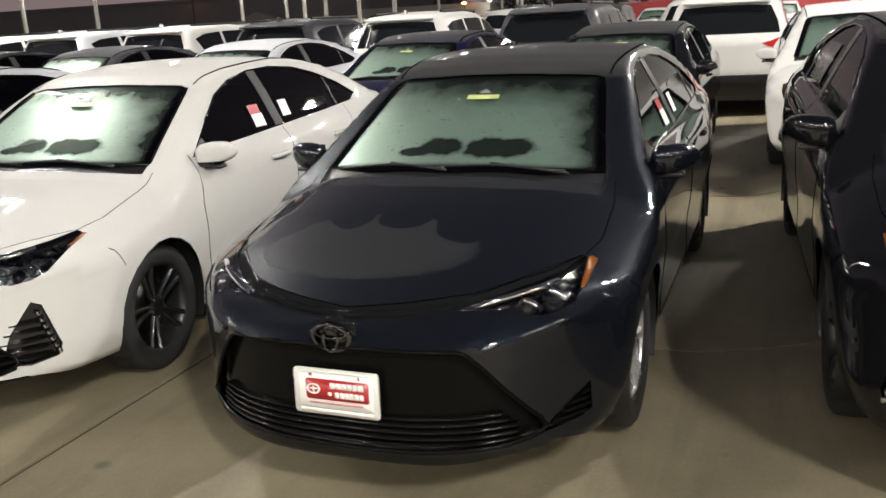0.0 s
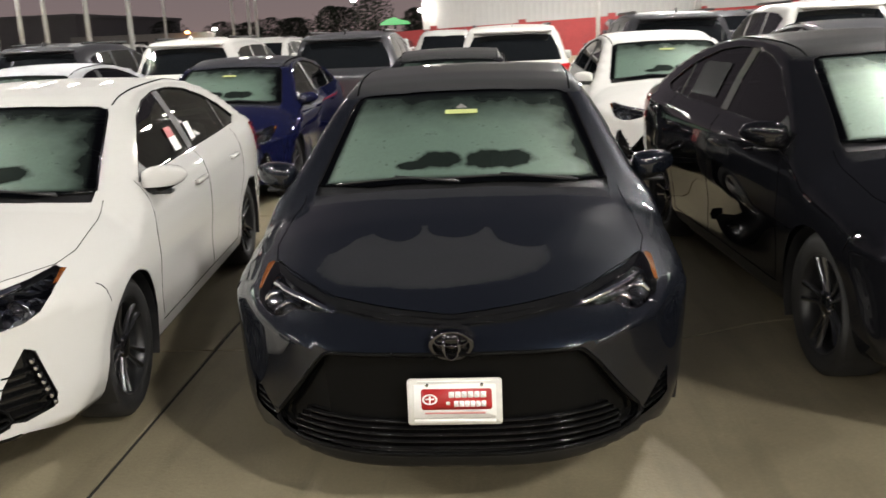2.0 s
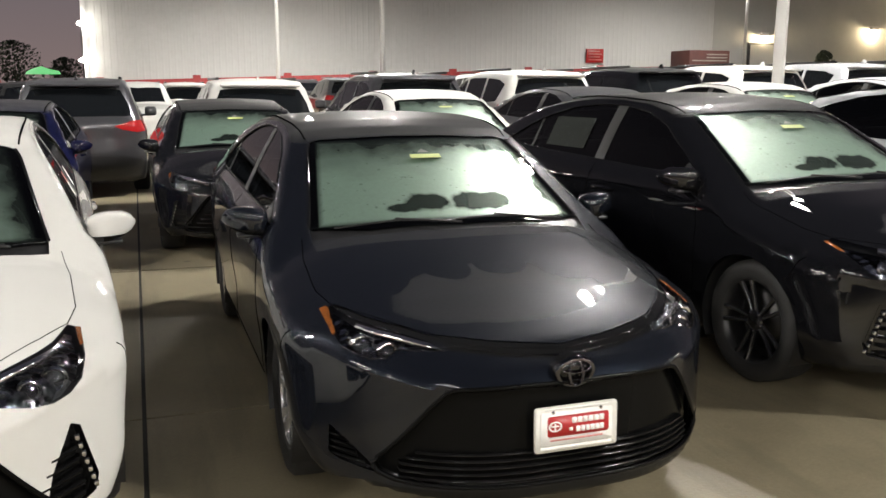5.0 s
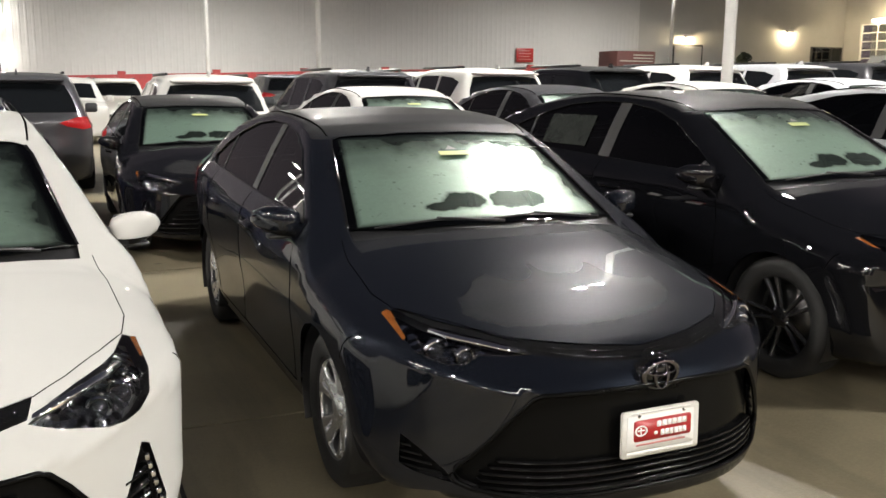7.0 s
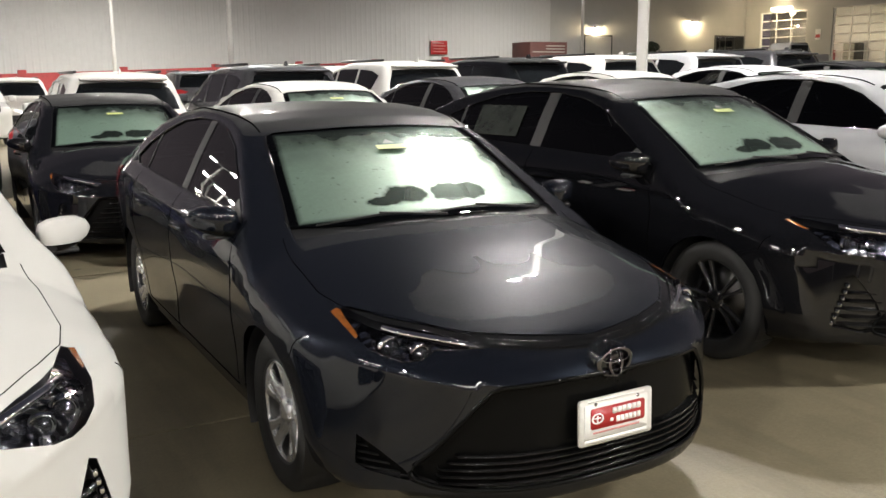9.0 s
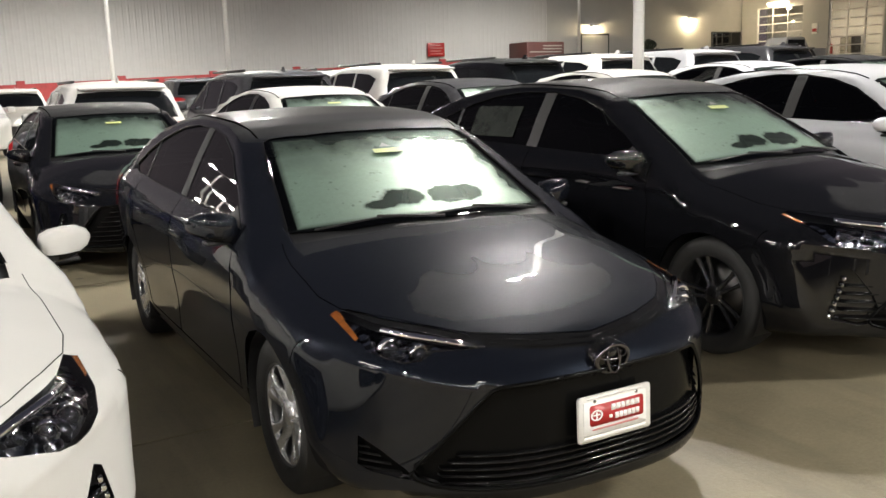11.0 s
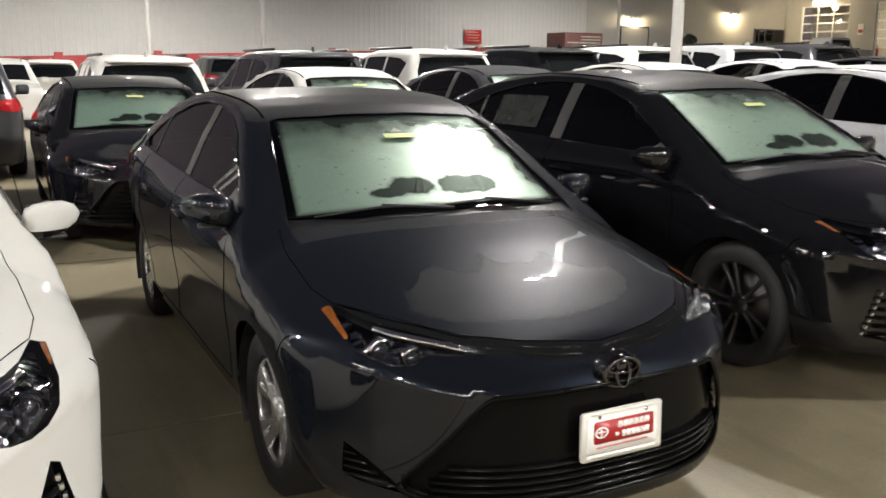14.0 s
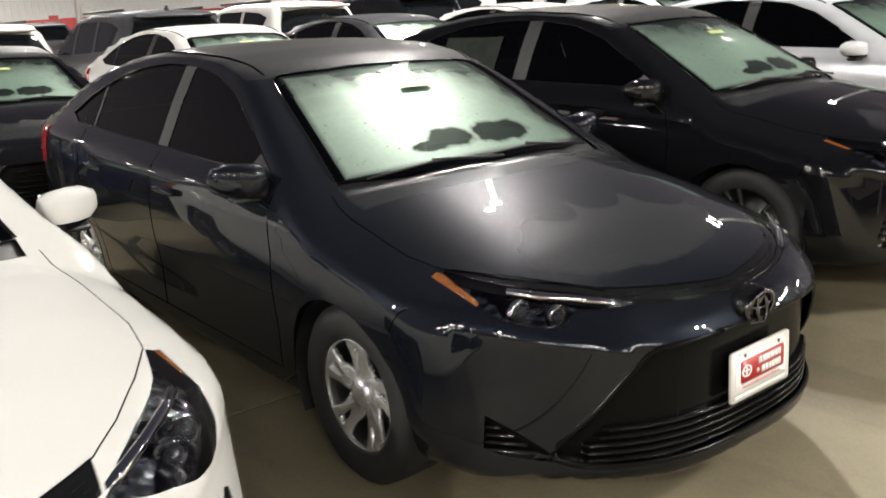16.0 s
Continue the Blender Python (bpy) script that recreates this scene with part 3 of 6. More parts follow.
def wheel(parent, cx, cy, r, sport, side, nuts=5):
    """Tyre, rim, brake disc and five twin spokes, at the wheel's centre; side is the way it faces."""
    rr = r * (0.70 if sport else 0.655)
    prof = [(-0.10, rr), (-0.104, rr + 0.03), (-0.112, (rr + r) / 2), (-0.106, r - 0.025), (-0.088, r - 0.004), (-0.03, r), (0.03, r), (0.088, r - 0.004),
            (0.106, r - 0.025), (0.112, (rr + r) / 2), (0.104, rr + 0.03), (0.10, rr), (0.085, rr - 0.006)]
    w = new("wheel")
    w.parent = parent
    w.matrix_basis = pose(cx, cy, r, 0, 0, 0 if side > 0 else 180)
    part("tyre", lathe(prof, 48), M_TYRE, w)
    part("rim", lathe([(0.098, rr), (0.092, rr - 0.012), (0.05, rr - 0.02), (-0.08, rr - 0.02)], 48), M_TRIM, w)
    part("wheel_disc", lathe([(-0.02, 0.0), (-0.02, rr - 0.02)], 32), M_TRIM, w)
    part("brake_disc", lathe([(0.0, 0.0), (0.0, rr * 0.72), (-0.02, rr * 0.72)], 32), M_DISC if sport else M_TRIM, w)
    bm = bmesh.new()
    if sport:
        for i in range(10):
            m = Matrix.Rotation(2 * math.pi * i / 10, 4, "X")
            n = 7
            prev = None
            for k in range(n + 1):
                q = k / n
                rad = 0.03 + (rr - 0.012 - 0.03) * q
                sweep = 0.03 * q * (1 if i % 2 else -1)
                hw = 0.0095 - 0.001 * q + 0.006 * q**4
                dep = 0.094 - 0.022 * (1 - q) ** 2 - (0.012 * math.sin(q * math.pi))
                ring = [bm.verts.new(m @ Vector((d, e, rad))) for d, e in ((dep - 0.022, sweep - hw), (dep - 0.003, sweep - hw * 0.9), (dep, sweep - hw * 0.5), (dep, sweep + hw * 0.5), (dep - 0.003, sweep + hw * 0.9), (dep - 0.022, sweep + hw))]
                if prev:
                    for u in range(5):
                        bm.faces.new((prev[u], prev[u + 1], ring[u + 1], ring[u]))
                prev = ring
    else:
        # pressed cover: five twin blades with dark slots between them
        na, nr = 150, 12
        grid = []
        for i in range(na):
            a = 2 * math.pi * i / na
            row = []
            for k in range(nr + 1):
                q = k / nr
                rad = 0.03 + (rr - 0.006 - 0.03) * q
                blade = math.cos(5 * a)
                dep = 0.094 - 0.030 * (1 - q) ** 2 - 0.014 * math.sin(q * math.pi) + 0.010 * blade * math.sin(q * math.pi) - 0.008 * math.cos(10 * a + 0.6) * q * (1 - q)
                tw = a + 0.10 * q
                row.append(bm.verts.new((dep, rad * math.sin(tw), rad * math.cos(tw))))
            grid.append(row)
        for i in range(na):
            ph = ((i + 0.5) / na * 5) % 1.0
            for k in range(nr):
                q = (k + 0.5) / nr
                wide = 0.22 * min(1.0, max(0.0, (q - 0.28) / 0.3)) if q < 0.88 else 0.0
                thin = 0.055 * min(1.0, max(0.0, (q - 0.35) / 0.2)) if q < 0.80 else 0.0
                if abs(ph - 0.5) < wide or min(ph, 1 - ph) < thin:
                    continue
                g0, g1 = grid[i], grid[(i + 1) % na]
                bm.faces.new((g0[k], g1[k], g1[k + 1], g0[k + 1]))
        bmesh.ops.delete(bm, geom=[v for v in bm.verts if not v.link_faces], context="VERTS")
        bmesh.ops.recalc_face_normals(bm, faces=bm.faces)
        walls_in(bm, 0.02)
    part("spokes", bm, M_DARKALLOY if sport else M_ALLOY, w)
    cap = lathe([(0.068, 0.055), (0.082, 0.045), (0.088, 0.03), (0.090, 0.0)], 24)
    part("hub_cap", cap, M_GLOSS if sport else M_ALLOY, w)
    for i in range(nuts):
        a = 2 * math.pi * (i + 0.5) / 5
        bm = bmesh.new()
        add_tube(bm, (0.06, 0.05 * math.sin(a), 0.05 * math.cos(a)), (0.081, 0.05 * math.sin(a), 0.05 * math.cos(a)), 0.008, n=8)
        part("wheel_nut", bm, M_CHROME, w)
    return w


def sedan(label, paint, sport=False, fine=True, group="", plate=False):
    """A compact four-door sedan with its nose at the origin."""
    car = empty("sedan", label, "car", group)
    bulge = 0.06 if sport else 0.0
    bm = shell(lambda x, y, z: sedan_field(x, y, z, bulge), 0.62, 4.05, 0.52, 120 if fine else 56, 44 if fine else 18, 64 if fine else 30)
    L = bm.faces.layers.int.new("mark")
    R = 0.316
    ARCH, GLASS, WIND, REARW, LAMP, AMB, GRIL, STRIP, FOG, LIP, HOOD, DOOR1, DOOR2, TAIL, TRUNK, BUMP, UNDER, WSEAL, PILLAR, CORNER, SPLIT = range(1, 22)
    for cy in (0.96, 3.66):
        for s in (-1, 1):
            carve(bm, "side", arc(cy, 0.322, 0.343), lambda c, n, s=s: c.x * s > 0.45, ARCH, L)
    # lamps, grille and lower trim
    amber = [(0.728, 0.788), (0.747, 0.781), (0.750, 0.758), (0.740, 0.752)] if sport else AMBER
    for s, poly in ((1, amber), (-1, mirrored(amber))):
        carve(bm, "front", poly, lambda c, n, s=s: c.y < 0.75 and c.x * s > 0.1, AMB, L)
    lens = SPORT_LAMP if sport else HEADLIGHT
    for s, poly in ((1, lens), (-1, mirrored(lens))):
        carve(bm, "front", poly, lambda c, n, s=s: c.y < 0.75 and c.x * s > 0.1, LAMP, L)
    for s, poly in () if sport else ((1, EYELID), (-1, mirrored(EYELID))):
        carve(bm, "front", poly, lambda c, n, s=s: c.y < 0.75 and c.x * s > 0.1, STRIP, L)
    carve(bm, "front", rounded(GRILLE), lambda c, n: c.y < 0.45 and n.y < 0, GRIL, L)
    carve(bm, "front", [(-0.40, 0.722), (-0.2, 0.697), (0, 0.686), (0.2, 0.697), (0.40, 0.722), (0.42, 0.757), (0.24, 0.741), (0, 0.722), (-0.24, 0.741), (-0.42, 0.757)], lambda c, n: c.y < 0.5 and n.y < 0, STRIP, L)
    fog = [(0.768, 0.425), (0.772, 0.32), (0.74, 0.302), (0.635, 0.290), (0.664, 0.330), (0.72, 0.385)] if not sport else [(0.695, 0.565), (0.722, 0.545), (0.768, 0.36), (0.755, 0.312), (0.68, 0.292), (0.605, 0.315), (0.635, 0.44)]
    for s, poly in ((1, fog), (-1, mirrored(fog))):
        carve(bm, "front", poly, lambda c, n, s=s: c.y < 0.62 and c.x * s > 0.3, FOG, L)
    carve(bm, "front", [(-0.70, 0.10), (0.70, 0.10), (0.66, 0.250), (0.50, 0.256), (-0.50, 0.256), (-0.66, 0.250)], lambda c, n: c.y < 0.5 and n.y < 0.3, LIP, L)
    # glass
    for s in (-1, 1):
        keep = lambda c, n, s=s: c.x * s > 0.3
        carve(bm, "side", [(1.44, 0.985), (1.47, 1.0), (1.60, 1.069), (1.66, 1.004)], keep, CORNER, L)
        for a, b in ((1.3, 2.44), (2.545, 3.40), (3.425, 4.0)):
            poly = clip_range(WINDOW_SIDE, a, b)
            carve(bm, "side", poly, keep, GLASS, L)
        carve(bm, "side", clip_range(WINDOW_SIDE, 2.44, 2.545), keep, PILLAR, L)
        carve(bm, "side", clip_range(WINDOW_SIDE, 3.40, 3.425), keep, PILLAR, L)
    wind = [(-0.655, 1.265), (-0.4, 1.165), (0, 1.125), (0.4, 1.165), (0.655, 1.265), (0.62, 1.45), (0.555, 1.82), (0.535, 1.885), (0.49, 1.90), (0.3, 1.86), (0, 1.842), (-0.3, 1.86), (-0.49, 1.90), (-0.535, 1.885), (-0.555, 1.82), (-0.62, 1.45)]
    carve(bm, "top", wind, lambda c, n: c.z > 0.93, WIND, L)
    rearw = [(-0.50, 3.50), (0, 3.46), (0.50, 3.50), (0.60, 4.02), (0.3, 4.10), (0, 4.12), (-0.3, 4.10), (-0.60, 4.02)]
    carve(bm, "top", rearw, lambda c, n: c.z > 1.0, REARW, L)
    hood = [(0, 0.100), (-0.24, 0.160), (-0.42, 0.225), (-0.51, 0.325), (-0.617, 0.465), (-0.705, 0.610), (-0.735, 0.75), (-0.725, 1.05), (-0.70, 1.21), (-0.4, 1.085), (0, 1.045), (0.4, 1.085), (0.70, 1.21), (0.725, 1.05), (0.735, 0.75), (0.705, 0.610), (0.617, 0.465), (0.51, 0.325), (0.42, 0.225), (0.24, 0.160)]
    carve(bm, "top", hood, lambda c, n: c.z > 0.70 and n.z > 0.1, HOOD, L)
    carve(bm, "top", [(-0.655, 1.12), (-0.4, 1.06), (0, 1.02), (0.4, 1.06), (0.655, 1.12), (0.655, 1.264), (0.4, 1.165), (0, 1.125), (-0.4, 1.165), (-0.655, 1.264)], lambda c, n: c.z > 0.93 and n.z > 0.5, WSEAL, L)
    for s in (-1, 1):
        keep = lambda c, n, s=s: c.x * s > 0.42
        carve(bm, "side", [(1.40, 0.30), (2.49, 0.30), (2.49, 1.40), (2.20, 1.37), (1.95, 1.295), (1.72, 1.175), (1.42, 1.00), (1.36, 0.75)], keep, DOOR1, L)
        carve(bm, "side", [(2.49, 0.30), (3.22, 0.30), (3.30, 0.55), (3.46, 0.75), (3.50, 1.04), (3.40, 1.30), (3.05, 1.385), (2.75, 1.408), (2.49, 1.40)], keep, DOOR2, L)
        tail = [(0.42, 0.98), (0.70, 1.00), (0.86, 1.02), (0.90, 0.90), (0.86, 0.80), (0.60, 0.84)]
        carve(bm, "front", tail if s > 0 else mirrored(tail), lambda c, n, s=s: c.y > 4.15 and c.x * s > 0, TAIL, L)
        carve(bm, "side", [(-0.1, 0.25), (0.70, 0.18), (0.66, 0.62), (0.62, 0.70), (0.56, 0.74), (0.40, 0.70), (-0.1, 0.735)], lambda c, n, s=s: c.x * s > 0 and c.y < 0.72 and (c.z < 0.74), BUMP, L)
    carve(bm, "top", [(-0.62, 4.15), (0, 4.20), (0.62, 4.15), (0.62, 4.72), (-0.62, 4.72)], lambda c, n: c.z > 0.78, TRUNK, L)
    painted = {0, HOOD, DOOR1, DOOR2, BUMP, TRUNK}
    names = ((0, "body"), (HOOD, "hood"), (DOOR1, "front_door"), (DOOR2, "rear_door"), (BUMP, "front_bumper"), (TRUNK, "boot_lid"))
    for mark, name in names:
        if mark in (DOOR1, DOOR2):
            full = take(bm, L, {mark})
            for s in (-1, 1):
                half = full.copy()
                bmesh.ops.delete(half, geom=[v for v in half.verts if v.co.x * s < 0], context="VERTS")
                p = skin(name, half, paint, car, bulge=bulge)
                hy = 2.30 if mark == DOOR1 else 3.24
                hx = 0.892 * s if mark == DOOR1 else 0.885 * s
                h = bmesh.new()
                add_box(h, -0.018, 0.018, -0.11, 0.11, -0.014, 0.014, 0.011)
                bmesh.ops.translate(h, verts=h.verts, vec=(hx, hy - 0.02, 0.865 + 0.01 * (mark == DOOR2)))
                part("handle", h, paint, p)
            full.free()
        else:
            skin(name, take(bm, L, {mark}), paint, car, bulge=bulge)
    if fine:
        for s in (-1, 1):
            part("hood_gap", seam("top", [(0.42, 0.232), (0.51, 0.325), (0.617, 0.465), (0.705, 0.610), (0.735, 0.75), (0.725, 1.05), (0.70, 1.22)], s, bulge), M_GAP, car)
            part("bumper_gap", seam("side", [(0.60, 0.715), (0.62, 0.70), (0.66, 0.62)], s, bulge), M_GAP, car)
            part("door_gap", seam("side", [(1.42, 1.00), (1.36, 0.75), (1.40, 0.30), (2.49, 0.30), (2.49, 1.02)], s, bulge), M_GAP, car)
            part("door_gap", seam("side", [(2.49, 0.30), (3.22, 0.30), (3.30, 0.55), (3.46, 0.75), (3.50, 1.04)], s, bulge), M_GAP, car)
    for s in (-1, 1):
        part("windshield_moulding", seam("top", [(0.657, 1.27), (0.622, 1.45), (0.557, 1.82), (0.537, 1.885)], s, bulge, 0.007, 0.003), M_GLOSS, car)
        part("window_moulding", seam("side", [(1.60, 1.003), (2.0, 1.010), (2.6, 1.028), (3.2, 1.046), (3.66, 1.064)], s, bulge, 0.006, 0.003), M_GLOSS, car)
        part("window_frame", seam("side", WINDOW_SIDE[1:10], s, bulge, 0.006, 0.001), M_GLOSS, car)
    loop = rounded(GRILLE)
    part("grille_surround", seam("front", loop + loop[:1], 1, bulge, 0.009, 0.004), M_GRILLE, car, "satin black grille surround")
    for dz in (-0.010, 0.006):
        part("upper_grille_blade", seam("front", [(-0.385, 0.738 + dz * 0.5), (-0.2, 0.717 + dz), (0, 0.704 + dz), (0.2, 0.717 + dz), (0.385, 0.738 + dz * 0.5)], 1, bulge, 0.0018, -0.001), M_BADGE, car, "thin bright blade in the upper grille")
    for s in (-1, 1):
        part("roof_ditch", seam("top", [(0.548, 1.93), (0.560, 2.2), (0.565, 2.6), (0.555, 3.0), (0.525, 3.42)], s, bulge, 0.005, 0.002), M_GAP, car)
        if fine and not sport:
            part("lens_rim", seam("front", [HEADLIGHT[k] for k in (0, 1, 2, 3, 4, 5)], s, 0.0, 0.0022, -0.001), M_BADGE, car)
            part("lens_rim", seam("front", [HEADLIGHT[k] for k in (8, 9, 10, 11, 12, 13, 0)], s, 0.0, 0.0022, -0.001), M_BADGE, car)
    # dark shell behind the gaps and openings
    part("inner_shell", take(bm, L, painted | {GRIL, STRIP, FOG, LIP, LAMP, AMB, PILLAR, TAIL}, 0.05), M_TRIM, car)
    for s in (-1, 1):
        for a, b, nm in ((1.3, 2.44, "front_side_window"), (2.545, 3.40, "rear_side_window"), (3.425, 4.0, "quarter_window")):
            g = take(bm, L, {GLASS}, 0.006)
            bmesh.ops.delete(g, geom=[v for v in g.verts if v.co.x * s < 0 or not (a - 0.01 < v.co.y < b + 0.01)], context="VERTS")
            skin(nm, g, M_GLASS, car)
    for s in (-1, 1):
        for a, b in ((2.3, 3.0), (3.2, 3.6)):
            g = take(bm, L, {PILLAR}, 0.003)
            bmesh.ops.delete(g, geom=[v for v in g.verts if v.co.x * s < 0 or not a < v.co.y < b], context="VERTS")
            part("window_pillar", g, M_PILLAR, car, "satin grey pillar strip")
    for s in (-1, 1):
        g = take(bm, L, {CORNER}, -0.002)
        bmesh.ops.delete(g, geom=[v for v in g.verts if v.co.x * s < 0], context="VERTS")
        part("mirror_sail", g, M_TRIM, car)
    skin("windshield", take(bm, L, {WIND}, 0.004), M_WINDSHIELD, car, "windshield filmed with pale dew and dark clear patches")
    skin("rear_window", take(bm, L, {REARW}, 0.004), M_GLASS, car)
    part("cowl", take(bm, L, {WSEAL}, 0.012), M_TRIM, car)
    part("lower_grille", take(bm, L, {GRIL}, 0.035), M_GRILLE, car)
    skin("upper_grille", take(bm, L, {STRIP}, 0.004), M_GLOSS, car)
    skin("lip", take(bm, L, {LIP}, 0.0), M_LIP, car, bulge=bulge)
    for s in (-1, 1):
        g = take(bm, L, {FOG}, 0.03)
        bmesh.ops.delete(g, geom=[v for v in g.verts if v.co.x * s < 0], context="VERTS")
        vent = part("side_vent", g, M_GLOSS if sport else M_GRILLE, car, "gloss black bumper vent")
        if not sport:
            for k in range(4):
                part("fin", bar(0.668 + 0.024 * k, 0.764, 0.312 + 0.024 * k, 0.007, 0.03, 0.012, s), M_SLAT, vent)
        else:
            for k in range(5):
                zz = 0.325 + 0.038 * k
                part("fin", bar(0.570 + 0.016 * k, 0.725 - 0.004 * k, zz, 0.012, 0.045, 0.0, s, bulge=bulge), M_SLAT, vent)
            for k in range(7):
                zz = 0.33 + 0.03 * k
                xx = 0.757 - 0.008 * k
                part("marker_lamp", box(s * xx - 0.008, s * xx + 0.008, nose_y(xx, zz, bulge) - 0.002, nose_y(xx, zz, bulge) + 0.02, zz - 0.01, zz + 0.01, 0.004), M_CHROME, vent)
    for s in (-1, 1):
        for mark, sh, nm, mt in ((LAMP, 0.0, "headlight", M_LENS), (TAIL, -0.004, "tail_light", M_REDLENS)):
            g = take(bm, L, {mark}, sh)
            bmesh.ops.delete(g, geom=[v for v in g.verts if v.co.x * s < 0], context="VERTS")
            lamp = part(nm, g, mt, car)
            if mark == LAMP:
                lamp.visible_shadow = False
                g = take(bm, L, {mark}, 0.04)
                bmesh.ops.delete(g, geom=[v for v in g.verts if v.co.x * s < 0], context="VERTS")
                part("housing", g, M_REFLECT, lamp)
                g = take(bm, L, {AMB}, 0.001)
                bmesh.ops.delete(g, geom=[v for v in g.verts if v.co.x * s < 0], context="VERTS")
                part("side_marker", g, M_AMBER, lamp, "amber reflector")
                for k, (px, py, pz, pr) in enumerate(((0.655, 0.34, 0.708 - 0.020 * sport, 0.027), (0.585, 0.26, 0.700 - 0.015 * sport, 0.022))):
                    b2 = lathe([(0.0, pr), (0.012, pr), (0.014, pr * 0.85), (0.02, pr * 0.6), (0.024, 0.0)], 20)
                    bmesh.ops.rotate(b2, verts=b2.verts, cent=(0, 0, 0), matrix=Matrix.Rotation(radians(-90), 3, "Z"))
                    bmesh.ops.translate(b2, verts=b2.verts, vec=(px * s, py, pz))
                    part("projector", b2, M_PROJECTOR, lamp)
                    b2 = lathe([(0.0, pr + 0.016), (0.010, pr + 0.014), (0.012, pr + 0.002), (0.004, pr)], 20)
                    bmesh.ops.rotate(b2, verts=b2.verts, cent=(0, 0, 0), matrix=Matrix.Rotation(radians(-90), 3, "Z"))
                    bmesh.ops.translate(b2, verts=b2.verts, vec=(px * s, py + 0.005, pz))
                    part("projector_ring", b2, M_CHROME, lamp)
                strip = sweep([Vector((a * s, nose_y(a, b) + 0.045 + 0.10 * max(0, a - 0.5), b - 0.012)) for a, b in HEADLIGHT[:5]], 0.014 if sport else 0.011, 8)
                part("chrome_strip", strip, M_CHROME, lamp)
    bm.free()
    # wheel arches, wheels
    for cy in (0.96, 3.66):
        for s in (-1, 1):
            b2 = lathe([(0.86, 0.341), (0.50, 0.341), (0.50, 0.0)], 40)
            if s < 0:
                bmesh.ops.rotate(b2, verts=b2.verts, cent=(0, 0, 0), matrix=Matrix.Rotation(math.pi, 3, "Z"))
            bmesh.ops.delete(b2, geom=[v for v in b2.verts if v.co.z < -0.16], context="VERTS")
            bmesh.ops.translate(b2, verts=b2.verts, vec=(0, cy, 0.322))
            part("wheel_arch", b2, M_TRIM, car)
            wheel(car, s * 0.735, cy, R, sport, s, 5 if fine else 0)
    # mirrors
    for s in (-1, 1):
        b2 = bmesh.new()
        foot = bmesh.new()
        rings = []
        for q, h, d, zc, yc in ((0.0, 0.02, 0.02, 0.985, 1.515), (0.04, 0.052, 0.044, 0.985, 1.505), (0.2, 0.064, 0.058, 0.990, 1.500), (0.45, 0.064, 0.060, 0.997, 1.505), (0.7, 0.055, 0.052, 1.004, 1.520), (0.9, 0.036, 0.034, 1.006, 1.540), (1.0, 0.010, 0.010, 1.004, 1.552)):
            x = s * (0.805 + 0.205 * q)
            ring = []
            for k in range(20):
                a = 2 * math.pi * k / 20
                ca, sa = math.cos(a), math.sin(a)
                yy = d * math.copysign(abs(ca) ** 0.55, ca) * (1.25 if ca < 0 else 0.75)
                zz = h * math.copysign(abs(sa) ** 0.62, sa)
                ring.append(b2.verts.new((x, yc + yy, zc + zz)))
            rings.append(ring)
        for r0, r1 in zip(rings, rings[1:]):
            for k in range(20):
                b2.faces.new((r0[k], r0[(k + 1) % 20], r1[(k + 1) % 20], r1[k]))
        b2.faces.new(rings[0])
        b2.faces.new(rings[-1])
        bmesh.ops.recalc_face_normals(b2, faces=b2.faces)
        under = b2.copy()
        bmesh.ops.bisect_plane(under, geom=under.verts[:] + under.edges[:] + under.faces[:], plane_co=(0, 0, 0.962), plane_no=(0, 0, 1), clear_outer=True)
        bmesh.ops.transform(under, matrix=Matrix.Translation((s * 0.9, 1.505, 0.985)) @ Matrix.Diagonal((1.02, 1.03, 1.03, 1)) @ Matrix.Translation((s * -0.9, -1.505, -0.985)), verts=under.verts)
        mir = part("mirror", b2, paint, car)
        part("mirror_lower", under, M_GLOSS, mir, "gloss black lower mirror shell")
        add_box(foot, min(s * 0.80, s * 0.95), max(s * 0.80, s * 0.95), 1.462, 1.535, 0.920, 0.940, 0.008)
        part("mirror_base", foot, M_TRIM, mir)
        mg = bmesh.new()
        add_box(mg, min(s * 0.825, s * 0.965), max(s * 0.825, s * 0.965), 1.546, 1.552, 0.955, 1.045, 0.002)
        part("mirror_glass", mg, M_CHROME, mir)
        arm = bmesh.new()
        add_box(arm, 0.79, 0.87, 1.47, 1.53, 0.925, 0.955, 0.012)
        if s < 0:
            bmesh.ops.scale(arm, verts=arm.verts, vec=(-1, 1, 1))
            bmesh.ops.reverse_faces(arm, faces=arm.faces)
        part("mirror_arm", arm, M_TRIM, mir)
    # interior
    for x in (-0.37, 0.37):
        seat = bmesh.new()
        add_box(seat, x - 0.25, x + 0.25, 2.05, 2.55, 0.32, 0.55, 0.06)
        add_box(seat, x - 0.24, x + 0.24, -0.07, 0.07, 0, 0.62, 0.06, Matrix.Translation((0, 2.52, 0.5)) @ Matrix.Rotation(radians(-18), 4, "X"))
        add_box(seat, x - 0.13, x + 0.13, 2.70, 2.78, 1.10, 1.27, 0.035)
        part("seat", seat, M_FABRIC, car)
    bench = box(-0.6, 0.6, 3.0, 3.45, 0.32, 0.56, 0.05)
    add_box(bench, -0.6, 0.6, -0.07, 0.07, 0, 0.62, 0.05, Matrix.Translation((0, 3.42, 0.5)) @ Matrix.Rotation(radians(-24), 4, "X"))
    part("rear_bench", bench, M_FABRIC, car)
    part("dashboard", box(-0.68, 0.68, 1.30, 1.72, 0.70, 0.935, 0.06), M_FABRIC, car)
